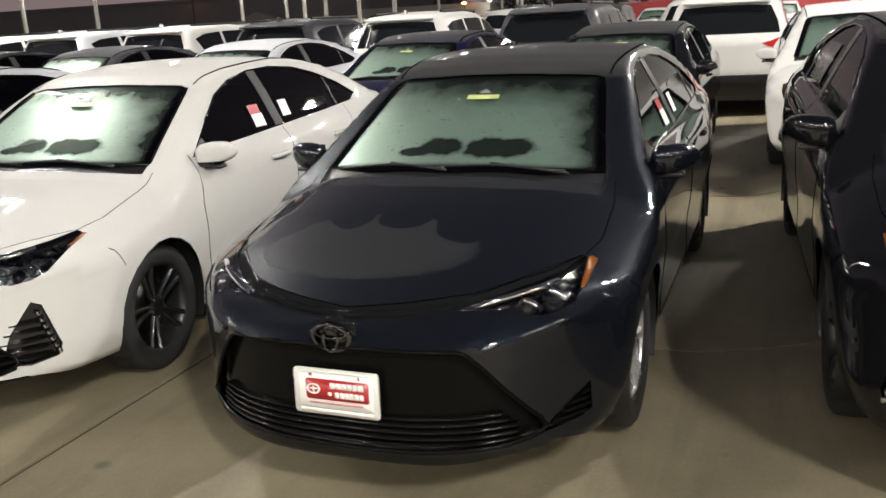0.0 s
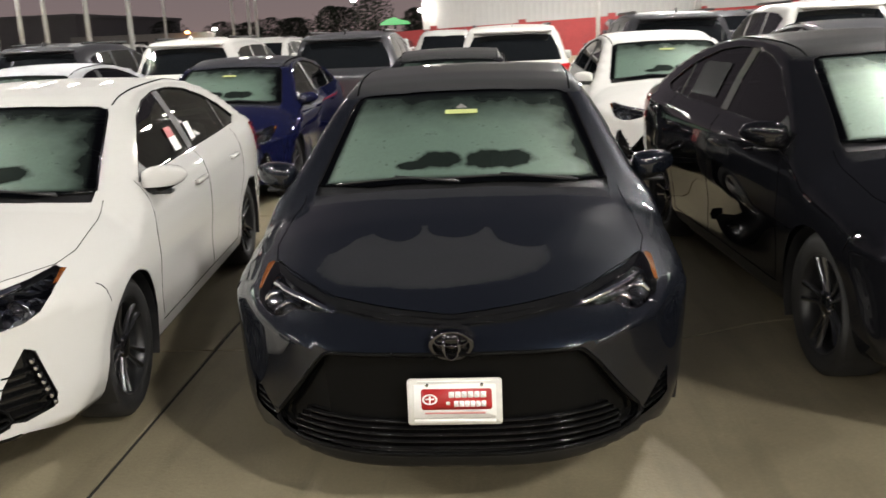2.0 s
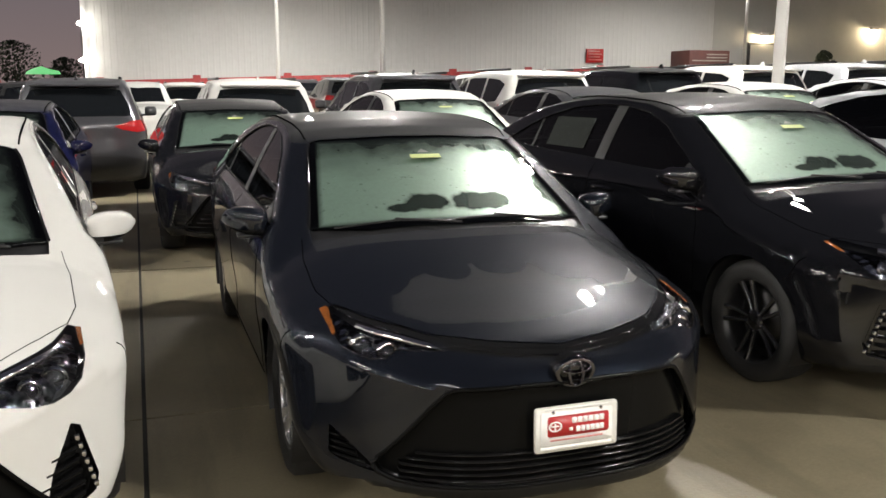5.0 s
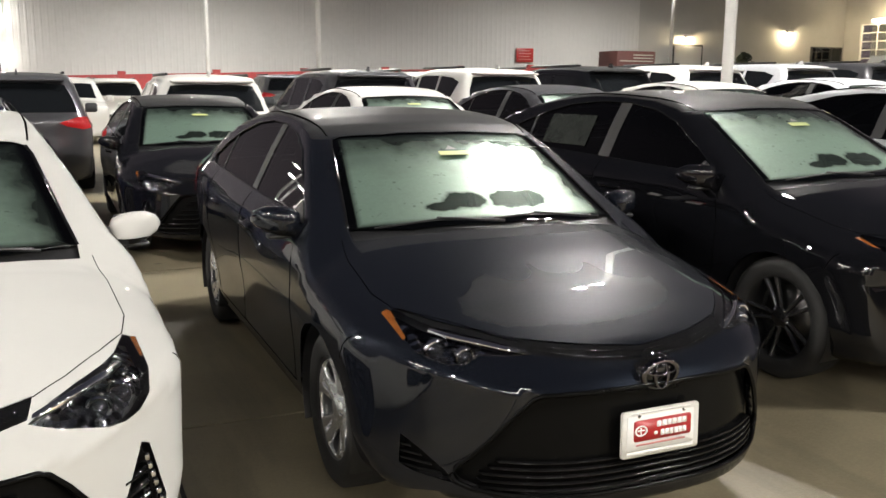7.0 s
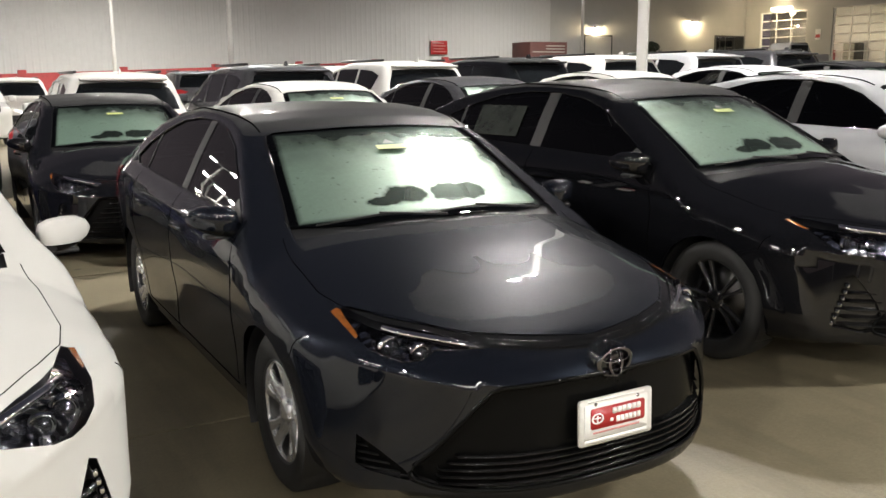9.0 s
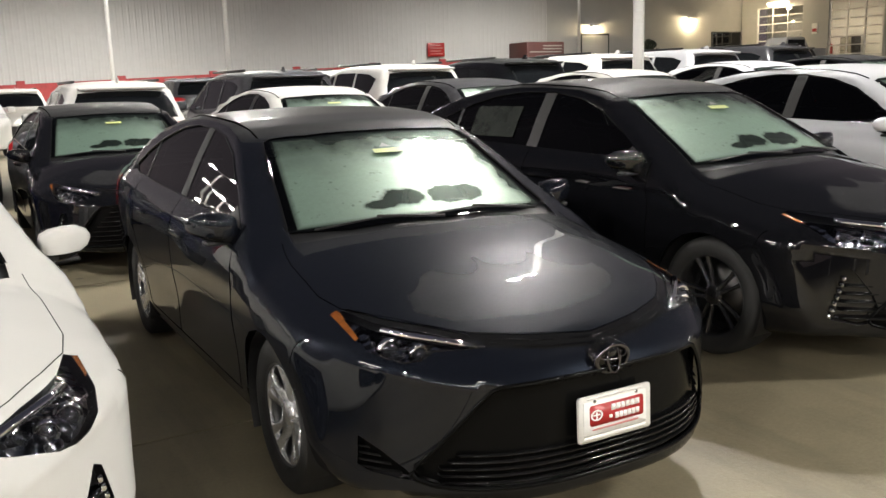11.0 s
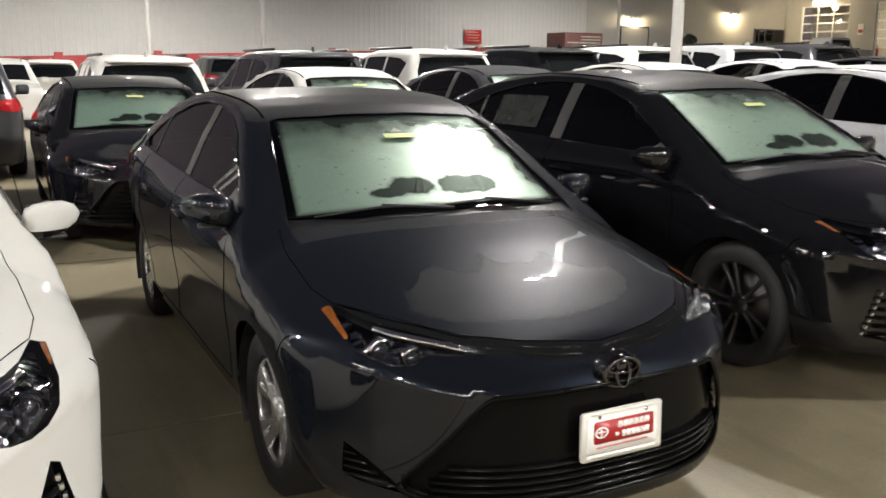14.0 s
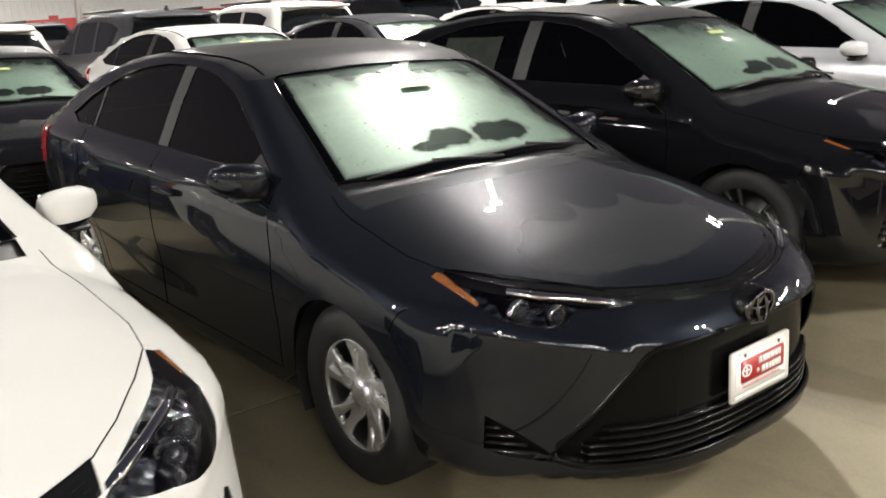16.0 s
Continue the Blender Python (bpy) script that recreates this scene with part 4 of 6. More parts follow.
    part("cabin_floor", box(-0.7, 0.7, 1.2, 4.2, 0.22, 0.26), M_FABRIC, car, smooth=False)
    n = 28
    m = Matrix.Translation((0.37, 1.83, 0.93)) @ Matrix.Rotation(radians(65), 4, "X")
    sw = sweep([m @ Vector((0.185 * math.cos(2 * math.pi * i / n), 0.185 * math.sin(2 * math.pi * i / n), 0)) for i in range(n)], 0.016, 6, True)
    add_box(sw, -0.17, 0.17, -0.03, 0.03, -0.02, 0.02, 0.01, m)
    part("steering_wheel", sw, M_TRIM, car)
    # badge, wipers, sensor
    b2 = lathe([(-0.004, 0.066), (0.0, 0.066), (0.008, 0.064), (0.012, 0.058), (0.010, 0.052)], 32)
    ring = Matrix.Translation((0, -0.010, 0.655)) @ Matrix.Rotation(radians(-90), 4, "Z") @ Matrix.Rotation(radians(8), 4, "Y") @ Matrix.Diagonal((1, 1.16, 0.86, 1))
    bmesh.ops.transform(b2, matrix=ring, verts=b2.verts)
    badge = part("badge", b2, M_BADGE, car, "chrome oval badge")
    b2 = lathe([(0.004, 0.0), (0.004, 0.064), (-0.045, 0.064)], 32)
    bmesh.ops.transform(b2, matrix=ring, verts=b2.verts)
    part("badge_plate", b2, M_GLOSS, badge)
    for rx, rz, dz in ((0.026, 0.046, 0.0), (0.058, 0.020, 0.018)):
        turn = [2 * math.pi * i / 24 for i in range(24)]
        loop = sweep([Vector((rx * math.cos(a), -0.019 + 0.14 * (rz * math.sin(a) + dz), 0.655 + rz * math.sin(a) + dz)) for a in turn], 0.005, 6, True)
        part("badge_ring", loop, M_BADGE, badge)
    # grille bars
    low = 0.285
    for k in range(5 if not sport else 8):
        zz = low + (0.024 if not sport else 0.04) * k
        half = 0.60 - 0.9 * max(0.0, zz - 0.33) - 0.03
        part("grille_bar", bar(-half, half, zz, 0.009, 0.03, 0.016, bulge=bulge), M_SLAT, car)
    # wipers lie along the foot of the windshield
    for x0, x1 in ((0.50, -0.14), (-0.02, -0.56)):
        n = 10
        pts = []
        for k in range(n + 1):
            xx = x0 + (x1 - x0) * k / n
            yy = 1.128 + 0.24 * xx * xx + 0.022 * (1 - abs(2 * k / n - 1))
            zz = float(CABIN_TOP(yy - 0.24 * xx * xx)) - 0.075 * xx * xx + 0.016
            pts.append(Vector((xx, yy, zz)))
        wp = sweep(pts, 0.005)
        add_tube(wp, pts[0] + Vector((0.02, -0.035, -0.004)), pts[n // 2] + Vector((0, 0, 0.008)), 0.007, 0.005, n=6)
        part("wiper", wp, M_TRIM, car)
    # camera housing, mirror and tag behind the top of the windshield
    glass_z = lambda xx, yy: float(CABIN_TOP(yy - 0.24 * xx * xx)) - 0.075 * xx * xx
    sl = radians(26)
    place = Matrix.Translation((0, 1.70, glass_z(0, 1.70) - 0.012)) @ Matrix.Rotation(sl, 4, "X")
    hs = bmesh.new()
    vs = [hs.verts.new(place @ Vector(v)) for v in ((-0.060, -0.045, 0), (0.060, -0.045, 0), (0.085, 0.10, 0), (-0.085, 0.10, 0), (-0.060, -0.045, -0.02), (0.060, -0.045, -0.02), (0.085, 0.10, -0.02), (-0.085, 0.10, -0.02))]
    for f in ((0, 1, 2, 3), (4, 7, 6, 5), (0, 4, 5, 1), (1, 5, 6, 2), (2, 6, 7, 3), (3, 7, 4, 0)):
        hs.faces.new([vs[i] for i in f])
    house = part("camera_housing", hs, M_SENSOR, car, "dark grey sensor housing behind the glass", smooth=False)
    tri = bmesh.new()
    tri.faces.new([tri.verts.new(place @ Vector(v)) for v in ((-0.032, -0.034, 0.0155), (0.030, -0.034, 0.0155), (-0.002, 0.004, 0.0155))])
    part("sensor_window", tri, M_DARKPAPER, house, smooth=False)
    tagp = bmesh.new()
    add_box(tagp, -0.078, 0.078, -0.088, -0.052, 0.015, 0.017, 0, place)
    part("hang_tag", tagp, M_TAG, car, "yellow-green paper tag", smooth=False)
    if plate:
        licence_plate(car)
    else:
        pl = box(-0.155, 0.155, -0.022, -0.010, 0.385, 0.54, 0.004)
        part("plate_bracket", pl, M_TRIM, car)
    return car


def clip_range(poly, a, b):
    """The part of a polygon with its first coordinate between a and b."""
    for lim, sign in ((a, 1), (b, -1)):
        out = []
        for p, q in zip(poly, poly[1:] + poly[:1]):
            ip, iq = (p[0] - lim) * sign >= 0, (q[0] - lim) * sign >= 0
            if ip:
                out.append(p)
            if ip != iq:
                t = (lim - p[0]) / (q[0] - p[0])
                out.append((lim, p[1] + t * (q[1] - p[1])))
        poly = out
    return poly


M_DISC = mat("brake_steel", (0.12, 0.115, 0.11), 0.4, 1.0)
M_DARKALLOY = mat("dark_machined_alloy", (0.12, 0.12, 0.125), 0.22, 0.9)
M_PILLAR = mottled("pillar_trim", [(0.3, (0.018, 0.018, 0.018)), (0.7, (0.029, 0.029, 0.029))], 40, 0.5)


def dewy_glass():
    """Clear tinted glass under a film of dew, with dry patches at the vents and the heated sensor."""
    m = tinted_glass("dewy_windshield", (0.16, 0.20, 0.17))
    nt = m.node_tree
    out = nt.nodes["Material Output"]
    clear = out.inputs[0].links[0].from_socket
    co = nt.nodes.new("ShaderNodeTexCoord")
    sx = nt.nodes.new("ShaderNodeSeparateXYZ")
    link(m, co.outputs["Object"], sx.inputs[0])
    x, y, z = sx.outputs
    big = node(m, "ShaderNodeTexNoise", Scale=7.0, Detail=3.0)
    fine = node(m, "ShaderNodeTexNoise", Scale=45.0, Detail=4.0, Roughness=0.7)
    for n in (big, fine):
        link(m, co.outputs["Object"], n.inputs["Vector"])
    wob = math_node(m, "MULTIPLY_ADD", big.outputs[0], 0.06, -0.03)
    xw, yw = math_node(m, "ADD", x, wob), math_node(m, "ADD", math_node(m, "MULTIPLY_ADD", math_node(m, "MULTIPLY", x, x), -0.24, y), wob)
    vents = union(m, oval(m, xw, yw, -0.095, 1.287, 0.110, 0.062), oval(m, xw, yw, -0.215, 1.262, 0.075, 0.036), oval(m, xw, yw, 0.120, 1.292, 0.105, 0.066), oval(m, xw, yw, 0.235, 1.294, 0.110, 0.060))
    fray = node(m, "ShaderNodeTexNoise", Scale=17.0, Detail=3.0)
    link(m, co.outputs["Object"], fray.inputs["Vector"])
    vents = soft_step(m, math_node(m, "ADD", vents, math_node(m, "MULTIPLY_ADD", fray.outputs[0], 0.7, -0.35)), 0.34)
    y0 = math_node(m, "MULTIPLY_ADD", math_node(m, "MULTIPLY", x, x), -0.24, y)
    cloud = math_node(m, "MULTIPLY_ADD", big.outputs[0], 0.9, -0.45)
    # dry along the top, less so at the passenger's side, and down the driver's edge
    lean = math_node(m, "MULTIPLY", math_node(m, "MINIMUM", math_node(m, "ADD", x, 0.22), 0.0), 0.30)
    top = math_node(m, "MULTIPLY_ADD", cloud, 0.42, math_node(m, "ADD", math_node(m, "SUBTRACT", y0, 1.675), lean))
    flank = math_node(m, "MULTIPLY_ADD", cloud, 0.30, math_node(m, "MULTIPLY_ADD", y0, 0.25, math_node(m, "SUBTRACT", x, 0.845)))
    warm = union(m, soft_step(m, top, 0.22), soft_step(m, flank, 0.12))
    edge = math_node(m, "MINIMUM", math_node(m, "SUBTRACT", y0, 1.160), math_node(m, "SUBTRACT", 1.838, y0))
    side = math_node(m, "SUBTRACT", math_node(m, "MULTIPLY_ADD", y0, -0.17, 0.825), math_node(m, "ABSOLUTE", x))
    edge = soft_step(m, math_node(m, "SUBTRACT", math_node(m, "MINIMUM", edge, side), 0.022), 0.03)
    # thick dew low down and towards the passenger's side, thinning upwards and across
    high = soft_step(m, math_node(m, "MULTIPLY_ADD", cloud, 0.35, math_node(m, "SUBTRACT", 1.66, y0)), 0.34)
    across = soft_step(m, math_node(m, "MULTIPLY_ADD", cloud, 0.35, math_node(m, "MULTIPLY_ADD", y0, -0.35, math_node(m, "SUBTRACT", 0.98, x))), 0.30)
    thick = math_node(m, "MULTIPLY", math_node(m, "MULTIPLY_ADD", math_node(m, "MULTIPLY", high, across), 0.80, 0.20), math_node(m, "MULTIPLY_ADD", warm, -0.93, 1.0))
    wet = math_node(m, "MULTIPLY", math_node(m, "MULTIPLY_ADD", vents, -0.92, 1.0), edge)
    speck = node(m, "ShaderNodeTexNoise", Scale=38.0, Detail=2.0)
    link(m, co.outputs["Object"], speck.inputs["Vector"])
    spots = soft_step(m, math_node(m, "SUBTRACT", math_node(m, "MULTIPLY_ADD", big.outputs[0], 0.35, speck.outputs[0]), 0.885), 0.05)
    wet = math_node(m, "MULTIPLY", wet, math_node(m, "MULTIPLY_ADD", spots, -0.5, 1.0))
    fac = math_node(m, "MULTIPLY", math_node(m, "MULTIPLY", wet, thick), math_node(m, "MULTIPLY_ADD", fine.outputs[0], 0.5, 0.66, clamp=True))
    thin = math_node(m, "MULTIPLY", wet, math_node(m, "MULTIPLY_ADD", warm, -0.20, 0.22))
    drops = node(m, "ShaderNodeBsdfDiffuse", Color=(0.082, 0.130, 0.099, 1))
    sheen = node(m, "ShaderNodeBsdfGlossy", Color=(0.80, 0.97, 0.85, 1), Roughness=0.42)
    link(m, math_node(m, "MULTIPLY_ADD", big.outputs[0], 0.14, 0.33), sheen.inputs["Roughness"])
    mist = nt.nodes.new("ShaderNodeMixShader")
    link(m, thin, mist.inputs[0])
    link(m, clear, mist.inputs[1])
    link(m, sheen.outputs[0], mist.inputs[2])
    dew = nt.nodes.new("ShaderNodeMixShader")
    dew.inputs[0].default_value = 0.32
    link(m, drops.outputs[0], dew.inputs[1])
    link(m, sheen.outputs[0], dew.inputs[2])
    mx = nt.nodes.new("ShaderNodeMixShader")
    link(m, fac, mx.inputs[0])
    link(m, mist.outputs[0], mx.inputs[1])
    link(m, dew.outputs[0], mx.inputs[2])
    link(m, mx.outputs[0], out.inputs[0])
    return m


M_WINDSHIELD = dewy_glass()


# ---- SUV ----
SUV_TOP = smooth_table([0, 0.12, 0.3, 0.9, 1.25, 1.40, 2.05, 2.35, 2.8, 3.4, 4.0, 4.45, 5.2], [0.78, 0.92, 1.0, 1.08, 1.12, 1.18, 1.56, 1.66, 1.715, 1.725, 1.705, 1.665, 1.58], 0.07, 0.0, 5.2)
SUV_W = smooth_table([0.0, 0.2, 0.3, 0.5, 0.8, 0.98, 1.05, 1.10, 1.62, 1.8], [0.8, 0.88, 0.925, 0.945, 0.958, 0.952, 0.925, 0.90, 0.715, 0.62], 0.025, 0.0, 1.8)


def suv_field(x, y, z):
    ax = np.abs(x)
    top = SUV_TOP(y - 0.2 * ax**2) - 0.06 * ax**2
    w = SUV_W(z) - 0.06 * np.clip((y - 3.8) / 1.05, 0, 1) ** 2 - 0.04 * np.clip(1 - y, 0, 1) ** 2
    front = 0.45 * (ax / 0.95) ** 3.5 + 0.2 * np.clip(z - 0.8, 0, 1)
    rear = 4.85 - 0.22 * (ax / 0.95) ** 3.0 - 0.62 * np.clip(z - 1.08, 0, 1) - 0.10 * np.clip(z - 0.65, 0, 0.2) - 0.3 * np.clip(0.45 - z, 0, 1)
    f = smax(smax(smax(ax - w, z - top, 0.06), front - y, 0.10), y - rear, 0.08)
    return smax(f, 0.22 - z, 0.03)


def suv(label, paint):
    car = empty("suv", label, "car", "parked sport utility vehicles")
    bm = shell(suv_field, 0.8, 4.1, 0.65, 52, 18, 34)
    L = bm.faces.layers.int.new("mark")
    ARCH, GLASS, REARW, TAIL, WIND, BUMP, GRIL, GATE = range(1, 9)
    for cy in (0.95, 3.74):
        for s in (-1, 1):
            carve(bm, "side", arc(cy, 0.37, 0.42, 16), lambda c, n, s=s: c.x * s > 0.45, ARCH, L)
    dlo = [(1.62, 1.09), (1.95, 1.36), (2.25, 1.52), (2.7, 1.575), (3.4, 1.575), (4.0, 1.54), (4.28, 1.46), (4.12, 1.17), (3.4, 1.13), (2.4, 1.10)]
    for s in (-1, 1):
        for a, b in ((1.5, 2.48), (2.56, 3.40), (3.48, 4.4)):
            carve(bm, "side", clip_range(dlo, a, b), lambda c, n, s=s: c.x * s > 0.3, GLASS, L)
        tail = [(0.50, 1.03), (0.72, 1.10), (0.98, 1.12), (0.98, 0.96), (0.80, 0.94), (0.60, 0.98)]
        carve(bm, "front", tail if s > 0 else mirrored(tail), lambda c, n, s=s: c.y > 4.3 and c.x * s > 0, TAIL, L)
    carve(bm, "front", [(-0.74, 1.17), (0.74, 1.17), (0.70, 1.34), (0.60, 1.545), (0.3, 1.565), (-0.3, 1.565), (-0.60, 1.545), (-0.70, 1.34)], lambda c, n: c.y > 4.0, REARW, L)
    carve(bm, "top", [(-0.70, 1.50), (0, 1.34), (0.70, 1.50), (0.60, 2.15), (0, 2.02), (-0.60, 2.15)], lambda c, n: c.z > 1.08, WIND, L)
    carve(bm, "front", [(-0.95, 0.2), (0.95, 0.2), (0.95, 0.52), (0.6, 0.60), (-0.6, 0.60), (-0.95, 0.52)], lambda c, n: c.y > 4.35, BUMP, L)
    part("body", take(bm, L, {0}), paint, car)
    part("rear_bumper", take(bm, L, {BUMP}), M_TRIM, car)
    part("rear_window", take(bm, L, {REARW}, 0.006), M_DARKGLASS, car)
    part("windshield", take(bm, L, {WIND}, 0.006), M_DARKGLASS, car)
    for s in (-1, 1):
        for a, b in ((1.5, 2.48), (2.56, 3.40), (3.48, 4.4)):
            g = take(bm, L, {GLASS}, 0.006)
            bmesh.ops.delete(g, geom=[v for v in g.verts if v.co.x * s < 0 or not a - 0.01 < v.co.y < b + 0.01], context="VERTS")
            part("side_window", g, M_DARKGLASS, car)
        g = take(bm, L, {TAIL}, -0.006)
        bmesh.ops.delete(g, geom=[v for v in g.verts if v.co.x * s < 0], context="VERTS")
        part("tail_light", g, M_REDLENS, car)
        part("roof_rail", box(s * 0.60 - 0.02, s * 0.60 + 0.02, 2.35, 4.15, 1.695, 1.735, 0.012), M_TRIM, car)
        for cy in (0.95, 3.74):
            suv_wheel(car, s * 0.83, cy, s)
            b2 = lathe([(0.92, 0.418), (0.55, 0.418), (0.55, 0.0)], 24)
            if s < 0:
                bmesh.ops.rotate(b2, verts=b2.verts, cent=(0, 0, 0), matrix=Matrix.Rotation(math.pi, 3, "Z"))
            bmesh.ops.delete(b2, geom=[v for v in b2.verts if v.co.z < -0.18], context="VERTS")
            bmesh.ops.translate(b2, verts=b2.verts, vec=(0, cy, 0.37))
            part("wheel_arch", b2, M_TRIM, car)
        mir = box(s * 1.05 - 0.10, s * 1.05 + 0.10, 1.62, 1.72, 1.08, 1.24, 0.04)
        add_box(mir, min(s * 0.86, s * 0.98), max(s * 0.86, s * 0.98), 1.64, 1.69, 1.08, 1.11)
        part("mirror", mir, paint, car)
    part("inner_shell", take(bm, L, {0, BUMP, TAIL}, 0.06), M_TRIM, car)
    bm.free()
    fin = bmesh.new()
    add_box(fin, -0.02, 0.02, 4.12, 4.30, 1.66, 1.76, 0.012)
    for v in fin.verts:
        if v.co.z > 1.72:
            v.co.x *= 0.4
            v.co.y = 4.24 + (v.co.y - 4.21) * 0.5
    part("antenna_fin", fin, paint, car)
    part("spoiler", box(-0.60, 0.60, 4.40, 4.62, 1.590, 1.625, 0.012), paint, car)
    part("plate_panel", rounded_box_plate(), M_LABEL, car, "red and white dealer card plate")
    ring = lathe([(0.0, 0.06), (0.012, 0.058), (0.012, 0.048)], 24)
    bmesh.ops.transform(ring, matrix=Matrix.Translation((0, 4.735, 1.03)) @ Matrix.Rotation(radians(90), 4, "Z") @ Matrix.Diagonal((1, 1.2, 0.8, 1)), verts=ring.verts)
    part("badge", ring, M_CHROME, car)
    part("garnish", box(-0.45, 0.45, 4.72, 4.755, 0.985, 1.0, 0.004), M_CHROME, car)
    return car


def rounded_box_plate():
    b = rounded_rect(bmesh.new(), 0, 0.87, 0.30, 0.10, 0.01, 4.772, 4.735)
    return b


def suv_wheel(car, cx, cy, side):
    w = new("wheel")
    w.parent = car
    w.matrix_basis = pose(cx, cy, 0.37, 0, 0, 0 if side > 0 else 180)
    part("tyre", lathe([(-0.11, 0.25), (-0.12, 0.31), (-0.10, 0.365), (0, 0.37), (0.10, 0.365), (0.12, 0.31), (0.11, 0.25)], 28), M_TYRE, w)
    bm = bmesh.new()
    for i in range(5):
        m = Matrix.Rotation(2 * math.pi * i / 5, 4, "X")
        add_box(bm, 0.07, 0.095, -0.035, 0.035, 0.02, 0.245, 0.008, m)
    part("spokes", bm, M_ALLOY, w)
    part("rim", lathe([(0.10, 0.25), (0.06, 0.235), (-0.08, 0.235), (-0.08, 0.0)], 28), M_ALLOY, w)


M_DARKGLASS = mat("dark_privacy_glass", (0.006, 0.007, 0.008), 0.04, spec=0.5)

# ---- ground ----
RISE = 0.11


def lift(x):
    """The lot rises past the lane between the second and third cars, and on towards the workshop."""
    t = min(1.0, max(0.0, (x - 0.95) / 0.75))
    return RISE * t * t * (3 - 2 * t) + 0.028 * min(57.0, max(0.0, x - 3.0))


g = bmesh.new()
cols = [-900, 0.9] + [0.95 + 0.75 * k / 8 for k in range(9)] + [3.0, 60.0, 900]
prev = None
for x in cols:
    pair = [g.verts.new((x, y, lift(x) - 0.012)) for y in (-900, 900)]
    if prev:
        g.faces.new((prev[0], pair[0], pair[1], prev[1]))
    prev = pair
tagged(part("ground", g, M_GROUND, None, smooth=False), "tan concrete car lot with stains", "ground", kind="structure")


# ---- parked sedans ----
def repaint(ob, old, paint):
    for o in ob.children_recursive:
        for slot in o.material_slots:
            if slot.material == old:
                slot.link = "OBJECT"
                slot.material = paint
    return ob


def at(x, y, turn=0.0, z=0.0):
    return pose(x, y, z, 0, 0, turn)


def side_x(y, z):
    """Half width of the sedan at a place on its flank."""
    lo, hi = 0.2, 1.2
    for _ in range(30):
        mid = (lo + hi) / 2
        if float(sedan_field(np.float64(mid), np.float64(y), np.float64(z))) < 0:
            lo = mid
        else:
            hi = mid
    return lo


def window_card(car, name, side, y0, z0, w, h, lean, material, label=""):
    """A paper card stuck to a side window."""
    bm = bmesh.new()
    n = 4
    grid = [[bm.verts.new((side * (side_x(y0 + w * i / n + lean * h * j / n, z0 + h * j / n) + 0.001), y0 + w * i / n + lean * h * j / n, z0 + h * j / n)) for j in range(n + 1)] for i in range(n + 1)]
    for i in range(n):
        for j in range(n):
            bm.faces.new((grid[i][j], grid[i + 1][j], grid[i + 1][j + 1], grid[i][j + 1]))
    if side < 0:
        bmesh.ops.reverse_faces(bm, faces=bm.faces)
    return part(name, bm, material, car, label)


main = sedan("slate blue metallic compact sedan with dewy windshield", M_GREY_BLUE, False, True, "parked sedans", True)
white = sedan("white sport compact sedan with dark alloy wheels", M_WHITE, True, True, "parked sedans")
for car in (main, white):
    window_card(car, "price_card", 1, 2.20, 1.045, 0.13, 0.075, 0.15, M_PAPER, "white paper card on the side window")
    window_card(car, "price_card_print", 1, 2.205, 1.12, 0.125, 0.055, 0.15, M_LABEL, "red printed card on the side window")
    window_card(car, "notice_card", 1, 2.58, 1.07, 0.11, 0.10, 0.2, M_PAPER, "white paper card on the rear side window")
window_card(white, "window_sheet", -1, 2.72, 1.08, 0.50, 0.20, 0.0, M_SHEET, "large pale sheet behind the rear side window")
black = repaint(copy_thing(white, at(2.44, 0.13, 3.5, RISE)), M_WHITE, M_BLACK)
black["label"] = "black sport compact sedan with dark alloy wheels"
white.matrix_basis = at(-2.275, -0.03, 4.3)
far = sedan("white compact sedan with a dewy windshield in the second row", M_WHITE, True, False, "parked sedans")
far.matrix_basis = at(2.06, 5.55, 0.5, RISE)
SEDANS = (
    (-0.34, 5.60, M_BLACK, "black sport compact sedan in the second row"),
    (-2.80, 5.60, M_BLUE, "deep blue metallic compact sedan in the second row"),
    (4.38, 5.60, M_GREY, "dark grey compact sedan in the second row"),
    (6.90, 5.55, M_WHITE, "white compact sedan beside a dark grey sedan"),
    (9.70, 5.60, M_SILVER, "silver compact sedan beside a light pole"),
    (-5.35, 5.65, M_SILVER, "silver compact sedan beside a blue sedan"),
    (-7.9, 5.65, M_GREY, "dark grey compact sedan in the second row"),
    (-10.4, 5.65, M_BLACK, "black compact sedan in the second row"),
    (12.2, 5.60, M_BLACK, "black compact sedan in the second row"),
    (5.02, 0.30, M_SILVER, "silver compact sedan in the front row"),
    (7.45, 0.25, M_BLACK, "black compact sedan in the front row"),
    (-4.85, 0.05, M_SILVER, "silver compact sedan in the front row"),
    (20.6, 14.5, M_RED, "red compact sedan far down the lot"),
)
for x, y, paint, label in SEDANS:
    c = repaint(copy_thing(far, at(x, y, 0, lift(x))), M_WHITE, paint)
    c["label"] = label

